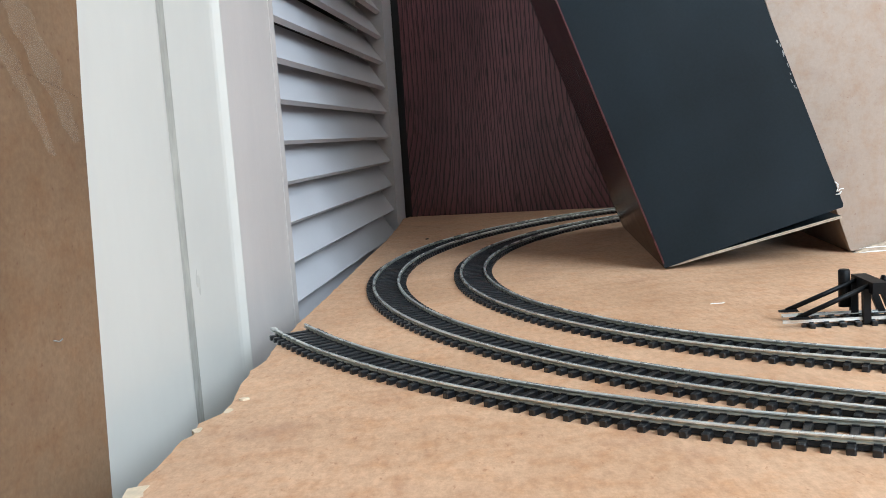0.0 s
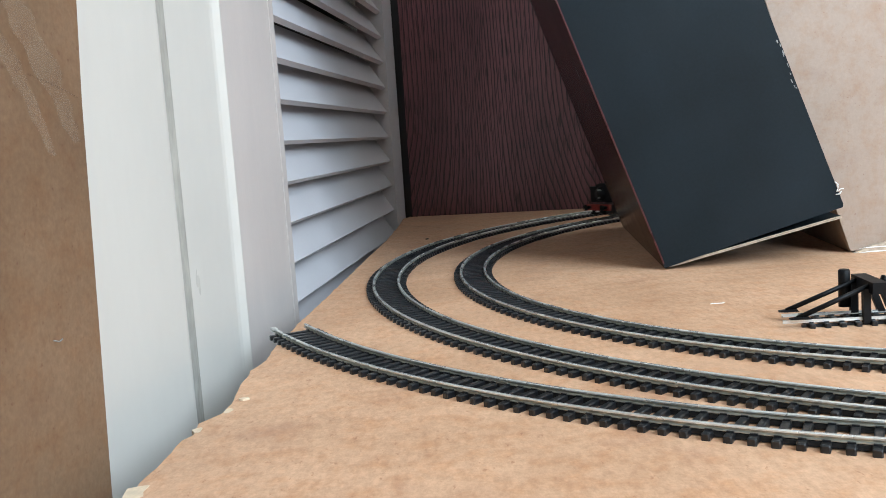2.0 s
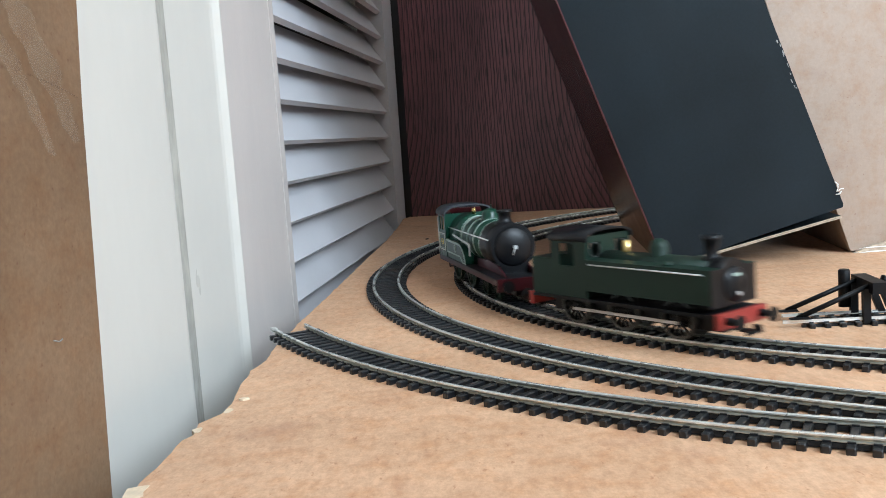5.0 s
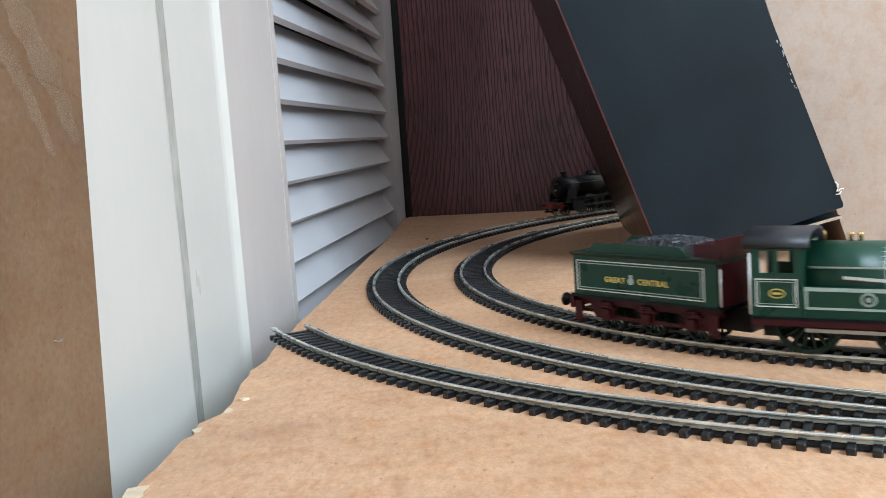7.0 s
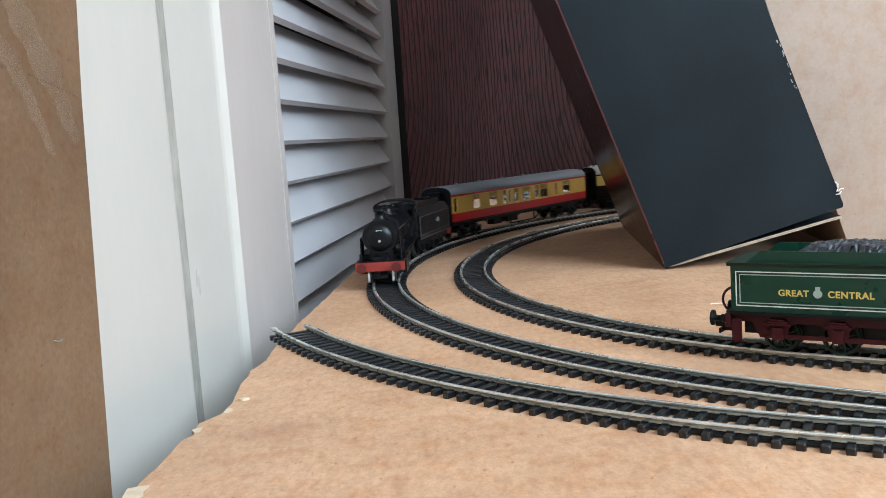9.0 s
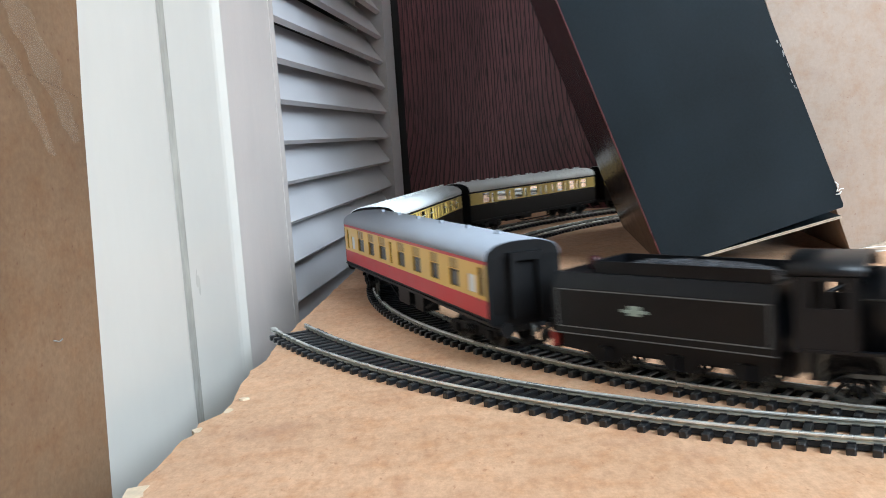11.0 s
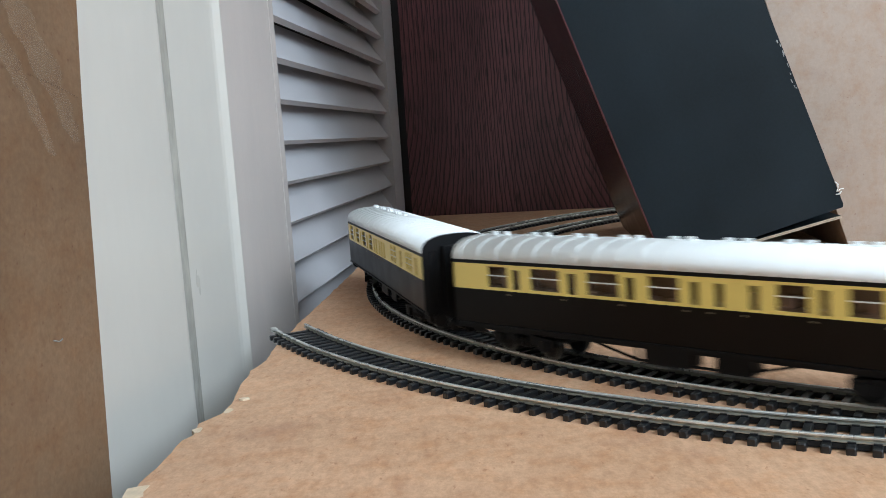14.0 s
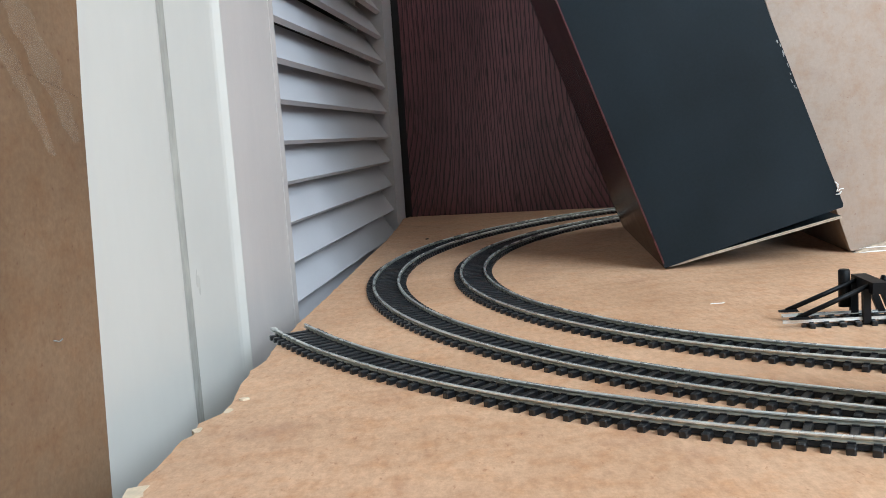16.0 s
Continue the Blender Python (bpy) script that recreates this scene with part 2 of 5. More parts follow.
def extrude(bm, pts, axis, a, b, mat=0, caps=True, smooth=False):
    """A closed outline of (p, q) pairs pushed along an axis: x: (y, z), y: (x, z), z: (x, y)."""
    def at(p, q, d):
        return {"x": (d, p, q), "y": (p, d, q), "z": (p, q, d)}[axis]
    lo_v = [bm.verts.new(at(p, q, a)) for p, q in pts]
    hi_v = [bm.verts.new(at(p, q, b)) for p, q in pts]
    n = len(pts)
    for i in range(n):
        f = bm.faces.new((lo_v[i], lo_v[(i + 1) % n], hi_v[(i + 1) % n], hi_v[i]))
        f.material_index, f.smooth = mat, smooth
    if caps:
        bm.faces.new(lo_v[::-1]).material_index = mat
        bm.faces.new(hi_v).material_index = mat


def circle(r, n=24, cx=0.0, cy=0.0, a0=0.0, a1=2 * math.pi, end=False):
    k = n if not end else n - 1
    return [(cx + r * math.cos(a0 + (a1 - a0) * i / k), cy + r * math.sin(a0 + (a1 - a0) * i / k)) for i in range(n)]


def lathe(bm, prof, axis="z", centre=(0, 0, 0), n=24, mat=0):
    """Turn a profile of (radius, height) pairs round an axis."""
    rings = []
    for r, h in prof:
        ring = []
        for i in range(n):
            a = 2 * math.pi * i / n
            c, s = r * math.cos(a), r * math.sin(a)
            p = {"z": (c, s, h), "x": (h, c, s), "y": (s, h, c)}[axis]
            ring.append(bm.verts.new((p[0] + centre[0], p[1] + centre[1], p[2] + centre[2])))
        rings.append(ring)
    for a, b in zip(rings, rings[1:]):
        for i in range(n):
            f = bm.faces.new((a[i], a[(i + 1) % n], b[(i + 1) % n], b[i]))
            f.material_index, f.smooth = mat, True
    bm.faces.new(rings[0][::-1]).material_index = mat
    bm.faces.new(rings[-1]).material_index = mat


def rod(bm, a, b, r, n=8, mat=0):
    a, b = Vector(a), Vector(b)
    d = (b - a).normalized()
    u = d.orthogonal().normalized()
    w = d.cross(u)
    rings = [[bm.verts.new(p + r * (math.cos(2 * math.pi * i / n) * u + math.sin(2 * math.pi * i / n) * w)) for i in range(n)] for p in (a, b)]
    for i in range(n):
        f = bm.faces.new((rings[0][i], rings[0][(i + 1) % n], rings[1][(i + 1) % n], rings[1][i]))
        f.material_index, f.smooth = mat, True
    bm.faces.new(rings[0][::-1]).material_index = mat
    bm.faces.new(rings[1]).material_index = mat


def mesh_of(name, bm, mats, bevel=0.0):
    if bevel:
        es = [e for e in bm.edges if len(e.link_faces) == 2 and e.calc_face_angle(0) > 0.6]
        bmesh.ops.bevel(bm, geom=es, offset=bevel, segments=2, affect="EDGES", clamp_overlap=True)
    bmesh.ops.recalc_face_normals(bm, faces=bm.faces)
    me = bpy.data.meshes.new(name)
    bm.to_mesh(me)
    bm.free()
    for m in mats if isinstance(mats, (list, tuple)) else [mats]:
        me.materials.append(m)
    return me


def part(name, bm, material, parent=None, label="", at=None, bevel=0.0):
    ob = new(name, mesh_of(name, bm, material, bevel))
    if parent is not None:
        ob.parent = parent
    if at is not None:
        ob.matrix_basis = at
    if label:
        ob["label"] = label
    return ob


def again(ob, at, parent=None):
    """Another object on the same mesh."""
    o = new(ob.name.split(".")[0], ob.data)
    o.parent = parent if parent is not None else ob.parent
    o.matrix_basis = at
    return o


# ---- the tracks' lines: start, heading and bend at even steps, then straights and a return bend ----
LINES = {
    "middle": ((0.17705, 0.27929, 2.60499), (-2.22294, -2.26873, -1.87494, -2.02082, -1.97334, -1.97542), 1.75),
    "inner": ((0.17712, 0.35637, 2.58936), (-3.34681, -2.51021, -2.11605, -2.25656, -2.27651, -2.27854), 1.60),
    "outer": ((0.1431, 0.26693, 2.73733), (-2.80547, -2.05479, -2.09869, -1.91629, -1.86462, -1.81293), 0.75),
}
STRAIGHT = 1.0


@lru_cache(None)
def line(name):
    """Sampled line: lengths, x, y, heading. The two ovals close; the outer track stops at the wall."""
    (x0, y0, h0), bends, length = LINES[name]
    ds = 0.001
    s = np.arange(0, length, ds)
    k = np.interp(s, np.linspace(0, length, len(bends)), bends)
    h = h0 + np.concatenate(([0], np.cumsum(k[:-1]) * ds))
    if name == "outer":
        keep = s <= 0.340
        h = h[keep]
    else:
        h = h[h > h0 - math.pi]
    lead = int(STRAIGHT / ds)
    h = np.concatenate((np.full(lead, h0), h))
    if name != "outer":
        h = np.concatenate((h, np.full(lead, h0 - math.pi)))
    x = np.concatenate(([0], np.cumsum(np.cos(h[:-1])) * ds))
    y = np.concatenate(([0], np.cumsum(np.sin(h[:-1])) * ds))
    x += x0 - x[lead]
    y += y0 - y[lead]
    s = np.arange(len(h)) * ds - STRAIGHT
    if name != "outer":
        gap = np.hypot(x[0] - x[-1], y[0] - y[-1])
        r = gap / 2
        n = int(math.pi * r / ds)
        a = np.arange(1, n + 1) * ds / r
        c = np.array(((x[0] + x[-1]) / 2, (y[0] + y[-1]) / 2))
        e = np.array((x[-1], y[-1])) - c
        xr = c[0] + e[0] * np.cos(-a) - e[1] * np.sin(-a)
        yr = c[1] + e[0] * np.sin(-a) + e[1] * np.cos(-a)
        x, y = np.concatenate((x, xr)), np.concatenate((y, yr))
        h = np.concatenate((h, h[-1] - a))
        s = np.arange(len(x)) * ds - STRAIGHT
    return s, x, y, h


def along(name, d):
    s, x, y, h = line(name)
    span = s[-1] - s[0] + 0.001
    if name != "outer":
        d = (d - s[0]) % span + s[0]
    return float(np.interp(d, s, x)), float(np.interp(d, s, y)), float(np.interp(d, s, h))


# ---- the place ----
def room():
    x0, x1, y0, y1, z0, z1 = ROOM
    t = 0.1
    def slab(name, lims, mat, label):
        bm = bmesh.new()
        solid(bm, *lims)
        return tagged(part(name, bm, mat), label, "wall" if "wall" in name else name, kind="structure")
    slab("floor", (x0 - t, x1 + t, y0 - t, y1 + t, z0 - t, z0), FLOORM, "brown carpeted floor of the room")
    slab("wall_back", (x0, x1, y1, y1 + t, z0, z1), WALLP, "plain pale wall behind the wooden panel")
    bm = bmesh.new()
    wx0, wx1, wz0, wz1 = WIN
    solid(bm, x0, wx0, y0 - t, y0, z0, z1)
    solid(bm, wx1, x1, y0 - t, y0, z0, z1)
    solid(bm, wx0, wx1, y0 - t, y0, z0, wz0)
    solid(bm, wx0, wx1, y0 - t, y0, wz1, z1)
    tagged(part("wall_front", bm, WALLP), "plain pale wall with a wide window opening", "wall", kind="structure")
    slab("wall_west", (x0 - t, x0, y0 - t, y1 + t, z0, z1), WALLP, "plain pale wall of the room")
    bm = bmesh.new()
    solid(bm, x1, x1 + t, y0 - t, y1 + t, z0, z1)
    tagged(part("wall_right", bm, WALLP), "plain pale wall of the room", "wall", kind="structure")
    slab("ceiling", (x0 - t, x1 + t, y0 - t, y1 + t, z1, z1 + t), WALLP, "plain pale ceiling of the room")


room()

# the left wall runs away from the eye, turned a little; its own frame: x along it, -y into the room
WALL_AT = Matrix(((0.11327, -0.99356, 0, -0.05), (0.99356, 0.11327, 0, 1.21), (0, 0, 1, 0), (0, 0, 0, 1)))


def door_wall():
    bm = bmesh.new()
    solid(bm, -1.98, -0.70, 0.0, 0.06, -0.74, 1.74)
    tagged(part("wall_left", bm, WALLP, at=WALL_AT), "pale wall beside the louvred door", "wall", kind="structure")
    bm = bmesh.new()
    solid(bm, -0.70, 0.21, 0.06, 0.09, -0.74, 1.74)
    tagged(part("cupboard_back", bm, CUPBOARD, at=WALL_AT), "dark brown cupboard back behind the louvred door", "wall", kind="structure")
    # door casing in two steps with a soft outer arris
    casing = tagged(new("door_casing"), "white gloss-painted door casing with a stepped moulding", "trim", kind="structure")
    casing.matrix_basis = WALL_AT
    bm = bmesh.new()
    arc = [(-0.7945 + 0.007 * math.sin(a), -0.0145 - 0.007 * math.cos(a)) for a in [k * math.pi / 16 for k in range(9)]]
    extrude(bm, [(-0.885, 0.0), (-0.885, -0.0205), (-0.884, -0.0215)] + arc + [(-0.7875, 0.0)], "z", -0.74, 1.74)
    part("moulding_step", bm, GLOSS, casing)
    bm = bmesh.new()
    arc = [(-0.7115, -0.0166), (-0.7085, -0.0172)] + [(-0.7025 + 0.0030 * math.sin(a), -0.0165 - 0.0030 * math.cos(a)) for a in [k * math.pi / 16 for k in range(-1, 9)]]
    extrude(bm, [(-0.7870, 0.0), (-0.7870, -0.0150)] + arc + [(-0.6995, 0.0)], "z", -0.74, 1.74)
    part("moulding_step", bm, GLOSS, casing)
    # thin grey strip: the step's shadow line, painted as colour
    bm = bmesh.new()
    solid(bm, -0.7868, -0.7705, -0.0158, -0.0154, -0.74, 1.74)
    part("grime_line", bm, STEPSHADE, casing, "grey painted shade along the moulding's step")


def louvre_door():
    door = tagged(new("louvre_door"), "white painted louvred wooden door with slanting slats", "door")
    door.matrix_basis = WALL_AT @ pose(0, 0, -0.70)
    base = 0.70
    top = 1.9
    bm = bmesh.new()
    solid(bm, -0.6990, -0.534, -0.001, 0.032, 0, top)
    part("stile", bm, STILE, door, bevel=0.002)
    bm = bmesh.new()
    solid(bm, -0.5455, -0.5345, -0.0013, -0.001, 0, top)
    part("bead", bm, STILE, door)
    bm = bmesh.new()
    solid(bm, -0.0475, 0.0335, -0.001, 0.032, 0, top)
    part("stile", bm, LOUVRE, door, bevel=0.002)
    for z0, z1 in ((0, 0.09), (top - 0.09, top)):
        bm = bmesh.new()
        solid(bm, -0.533, -0.048, 0.0, 0.032, z0, z1)
        part("rail", bm, LOUVRE, door, bevel=0.002)
    # slats: lower lip towards the room, leaning back upwards
    bm = bmesh.new()
    a = math.atan2(0.034, 0.022)
    t = 0.0055
    d = Vector((0.022, 0.034)).normalized()
    nrm = Vector((d.y, -d.x))
    p0 = Vector((0.002, 0.0))
    length = 0.040
    prof = [p0, p0 + d * length, p0 + d * length + nrm * t, p0 + nrm * t]
    extrude(bm, [tuple(p) for p in prof], "x", -0.5335, -0.0478)
    slat = part("slat", bm, LOUVRE, door, bevel=0.0012)
    first = -0.0135 + base
    step = 0.03022
    zs = [first + step * k for k in range(-18, 38) if 0.10 < first + step * k < top - 0.13]
    slat.matrix_basis = pose(0, 0, zs[0])
    for z in zs[1:]:
        again(slat, pose(0, 0, z))


door_wall()
louvre_door()


def brown_sheet():
    sheet = tagged(new("hardboard_sheet"), "brown hardboard sheet with old clear tape, leaning on the wall", "board")
    sheet.matrix_basis = WALL_AT
    bm = bmesh.new()
    pts = [(-1.08, -0.72), (-0.9195, -0.72), (-0.9155, -0.006), (-0.9063, 0.121), (-0.9025, 0.1537), (-0.895, 0.5), (-1.08, 0.5)]
    extrude(bm, pts, "y", -0.040, -0.037)
    part("panel", bm, SHEET, sheet)
    # curled, crinkled strips of clear tape
    rng = random.Random(3)
    for (xa, za), (xb, zb), w in (((-0.955, 0.165), (-0.915, 0.108), 0.0085), ((-0.962, 0.150), (-0.930, 0.104), 0.0050), ((-0.938, 0.128), (-0.912, 0.122), 0.0022)):
        bm = bmesh.new()
        n = 22
        prev = None
        for i in range(n + 1):
            f = i / n
            x, z = xa + (xb - xa) * f + 0.004 * math.sin(2.6 * f), za + (zb - za) * f
            wl, wr = [w * (0.35 + 0.65 * math.sin(math.pi * (0.1 + 0.85 * f))) * rng.uniform(0.55, 1.1) for _ in range(2)]
            ring = [bm.verts.new((x - wl, -0.04015, z)), bm.verts.new((x - wl * 0.4, -0.0403 - 0.0009 * rng.random(), z)), bm.verts.new((x + wr * 0.3, -0.0402 - 0.0006 * rng.random(), z)), bm.verts.new((x + wr, -0.04015, z))]
            if prev:
                for j in range(3):
                    bm.faces.new((prev[j], prev[j + 1], ring[j + 1], ring[j]))
            prev = ring
        part("tape", bm, TAPE, sheet, "crinkled clear tape")
    bm = bmesh.new()
    for a, b in (((-0.9400, 0.0500), (-0.9370, 0.0490)), ((-0.9370, 0.0490), (-0.9350, 0.0494))):
        rod(bm, (a[0], -0.0401, a[1]), (b[0], -0.0401, b[1]), 0.00022, 5)
    part("scratch", bm, SCUFF, sheet, "small white scratch")


brown_sheet()


def layout_board():
    """The board lies beside the wall; its sawn edge is a little ragged."""
    rng = random.Random(5)
    edge = [(-0.125, -0.45), (-0.106, 0.15), (-0.1009, 0.2723), (-0.1002, 0.2907), (-0.0992, 0.3128), (-0.0984, 0.3260), (-0.0959, 0.3319), (-0.0971, 0.3457), (-0.0931, 0.3535), (-0.0904, 0.3582), (-0.0934, 0.4254), (-0.0899, 0.4455), (-0.0903, 0.4701), (-0.0894, 0.4928), (-0.0880, 0.515), (-0.0866, 0.540), (-0.0585, 0.949), (-0.052, 1.09), (-0.049, 1.211), (-0.0415, 1.2375)]
    left = []
    for (xa, ya), (xb, yb) in zip(edge, edge[1:]):
        n = max(1, int((yb - ya) / 0.006))
        for i in range(n):
            f = i / n
            left.append((xa + (xb - xa) * f + rng.uniform(-0.0007, 0.0007), ya + (yb - ya) * f))
    left.append(edge[-1])
    pts = left + [(0.262, 1.165), (0.30, 1.40), (1.0, 1.40), (1.95, 0.85), (1.95, -0.70), (0.1, -0.70)]
    bm = bmesh.new()
    extrude(bm, [(x * SHR, y * SHR) for x, y in pts[::-1]], "z", TOP - 0.006, TOP)
    tagged(part("layout_board", bm, BOARD), "light brown hardboard layout board with a chipped sawn edge", "board", kind="structure")
    # torn fibre chips along the edge
    for x, y, r in ((-0.0988, 0.2765, 0.0075), (-0.0955, 0.3371, 0.0036), (-0.0893, 0.3602, 0.0036)):
        bm = bmesh.new()
        ring = [(x + r * rng.uniform(0.25, 0.7) * math.cos(a), y + r * rng.uniform(0.6, 1.2) * math.sin(a)) for a in [k * math.pi / 5 for k in range(10)]]
        extrude(bm, [(x * SHR, y * SHR) for x, y in ring], "z", TOP - 0.0015, TOP + 0.0002)
        tagged(part("fibre_chip", bm, CHIP), "pale torn fibre chip on the board's edge", "chip", group="torn chips", kind="stuff")


layout_board()


def wood_panel():
    panel = tagged(new("wood_panel"), "dark red-brown grained wooden panel standing behind the tracks", "panel")
    a = math.degrees(math.atan2(1.17811 - 1.23874, 0.22585 + 0.04142))
    panel.matrix_basis = pose(-0.0414 * SHR, 1.2387 * SHR, 0, 0, 0, a)
    bm = bmesh.new()
    solid(bm, 0.004, 0.300, 0.0, 0.018, -0.006, 0.75)
    part("board", bm, WOOD, panel)
    bm = bmesh.new()
    solid(bm, -0.012, 0.0035, 0.004, 0.022, -0.006, 0.75)
    part("edging", bm, BLACKGAP, panel, "black edging strip")


wood_panel()


def black_box():
    """A tall narrow carton leaning over on one bottom edge."""
    lean = 19.4
    box = tagged(new("black_box"), "black card box with a worn edge, leaning on the brown carton", "box")
    box.matrix_basis = Matrix.Translation((0.1538 * SHR, 0.6421 * SHR, TOP + 0.0004)) @ pose(0, 0, 0, 0, 0, -5.6) @ pose(0, 0, 0, 0, -lean, 0)
    w, d, h, t = 0.1250, 0.290, 0.56, 0.003
    bm = bmesh.new()
    extrude(bm, [(0, 0.001), (w - 0.001, -0.0055), (w, -0.0035), (w, h), (0, h)], "y", 0, t)
    part("front", bm, BOXBLACK, box, bevel=0.0014)
    bm = bmesh.new()
    solid(bm, 0.0, t, t, d, 0, h)
    part("side", bm, BOXRED, box, "glossy dark red-brown side", bevel=0.0008)
    bm = bmesh.new()
    solid(bm, w - t, w, t, d, 0.012, h)
    part("side", bm, BOXBLACK, box)
    bm = bmesh.new()
    solid(bm, 0, w, d, d + t, 0.004, h)
    part("back", bm, BOXBLACK, box)
    bm = bmesh.new()
    solid(bm, t, w - t, t, d, 0.010, 0.013)
    part("bottom", bm, BOXBLACK, box)
    # flap under the bottom, its fluted edge showing
    bm = bmesh.new()
    solid(bm, 0.004, w - 0.003, 0.0025, 0.05, 0.0002, 0.0016)
    flap = part("flap", bm, BOXBLACK, box, "black card flap with a raw edge", at=pose(0, 0, 0.0004, 0, 6.0, 0))
    bm = bmesh.new()
    solid(bm, 0.004, w - 0.003, 0.0008, 0.0024, 0.0, 0.0005)
    solid(bm, 0.004, w - 0.003, 0.0008, 0.0024, 0.0012, 0.0017)
    solid(bm, 0.004, w - 0.003, 0.0014, 0.0024, 0.0005, 0.0012)
    x = 0.005
    while x < w - 0.005:
        solid(bm, x, x + 0.0006, 0.0009, 0.0014, 0.0005, 0.0012)
        x += 0.0021
    part("flap_edge", bm, CARD_EDGE, flap, "raw corrugated edge")
    # worn maroon edge; the thin highlight along it is in its colour
    bm = bmesh.new()
    rod(bm, (0.0004, 0.0004, 0.004), (0.0004, 0.0004, h), 0.0007, 6)
    part("worn_edge", bm, BOXEDGE, box, "worn maroon card edge with a painted highlight")
    # curled shreds of paper at the torn corner
    bm = bmesh.new()
    for pts in (((0.1235, 0.006), (0.1250, 0.0075), (0.1262, 0.0105), (0.1248, 0.0128)), ((0.1242, 0.0060), (0.1268, 0.0068), (0.1285, 0.0062)), ((0.1225, 0.0045), (0.1250, 0.0038), (0.1266, 0.0052))):
        for (xa, za), (xb, zb) in zip(pts, pts[1:]):
            rod(bm, (xa, -0.0008, za), (xb, -0.0005, zb), 0.00038, 5)
    part("torn_shred", bm, PAPER, box, "white torn paper shreds")
    rng = random.Random(8)
    for x, z, r in [(w - 0.0006 - 0.0016 * rng.random(), 0.078 + 0.0039 * k + 0.003 * rng.random(), 0.0003 + 0.0006 * rng.random()) for k in range(10)]:
        bm = bmesh.new()
        extrude(bm, [(x + r * rng.uniform(0.3, 0.8) * math.cos(a), z + r * rng.uniform(0.8, 2.6) * math.sin(a)) for a in [k * math.pi / 4 for k in range(8)]], "y", -0.0004, 0.0012)
        part("torn_spot", bm, SCUFF, box, "white torn paper spot")


black_box()


def carton():
    c = tagged(new("cardboard_box"), "plain brown cardboard carton with a folded flap, on the board", "box")
    c.matrix_basis = Matrix.Translation((0.2925 * SHR, 0.6628 * SHR, TOP))
    bm = bmesh.new()
    extrude(bm, [(0.0, 0.0015), (0.42, 0.0015), (0.42, 0.62), (-0.196, 0.62), (-0.001, 0.003)], "y", 0, 0.004)
    part("front", bm, CARD, c)
    bm = bmesh.new()
    v = [bm.verts.new(p) for p in ((0.001, 0.004, 0.0), (0.03, 0.22, 0.0), (-0.166, 0.22, 0.62), (-0.195, 0.004, 0.62), (0.005, 0.004, 0.0), (0.034, 0.22, 0.0), (-0.162, 0.22, 0.62), (-0.191, 0.004, 0.62))]
    for f in ((0, 1, 2, 3), (7, 6, 5, 4), (0, 3, 7, 4), (1, 5, 6, 2), (0, 4, 5, 1), (3, 2, 6, 7)):
        bm.faces.new([v[i] for i in f])
    part("side", bm, CARD, c)
    bm = bmesh.new()
    solid(bm, 0.036, 0.42, 0.216, 0.22, 0.0, 0.62)
    part("back", bm, CARD, c)
    bm = bmesh.new()
    solid(bm, 0.416, 0.42, 0.004, 0.216, 0.0, 0.62)
    part("side", bm, CARD, c)
    # the folded bottom flap lies in front
    bm = bmesh.new()
    extrude(bm, [(0.0005, 0.0), (0.25, 0.0), (0.25, 0.014), (0.05, 0.012), (0.012, 0.0045)], "y", -0.0035, -0.0005)
    part("flap", bm, CARD_EDGE, c, "pale creased flap edge")
    for z0, z1 in ((0.0003, 0.0010), (0.0034, 0.0040)):
        bm = bmesh.new()
        extrude(bm, [(0.004, z0), (0.25, z0), (0.25, z1 + 0.0006), (0.012, z1)], "y", -0.0042, -0.0036)
        part("liner_edge", bm, PAPER, c, "white raw edge of the card liner")


carton()


def small_scraps():
    rng = random.Random(2)
    bm = bmesh.new()
    extrude(bm, [(-0.004, 0.0), (0.003, -0.0007), (0.0045, 0.0003), (-0.003, 0.0009)], "z", 0.0001, 0.0004)
    tagged(part("paper_scrap", bm, PAPER, at=pose(0.150 * SHR, 0.510 * SHR, TOP, 0, 0, 5)), "tiny white scrap of paper on the board", "paper")
    bm = bmesh.new()
    extrude(bm, [(0.002 * math.cos(a) * rng.uniform(0.6, 1.2), 0.0016 * math.sin(a)) for a in [k * math.pi / 4 for k in range(8)]], "z", 0.0001, 0.0009)
    tagged(part("fibre_crumb", bm, CHIP, at=pose(-0.086 * SHR, 0.375 * SHR, TOP)), "small pale fibre crumb on the board", "crumb")
    bm = bmesh.new()
    lathe(bm, [(0.0008, 0.0), (0.0019, 0.0003), (0.0019, 0.0007), (0.0008, 0.0011)], n=10)
    tagged(part("track_pin", bm, BLACKP, at=pose(-0.0155 * SHR, 0.944 * SHR, TOP)), "small dark pin head in the board", "pin")


small_scraps()

# ---- tracks ----
PITCH = 0.0069
SLEEPER_TOP = 0.0034


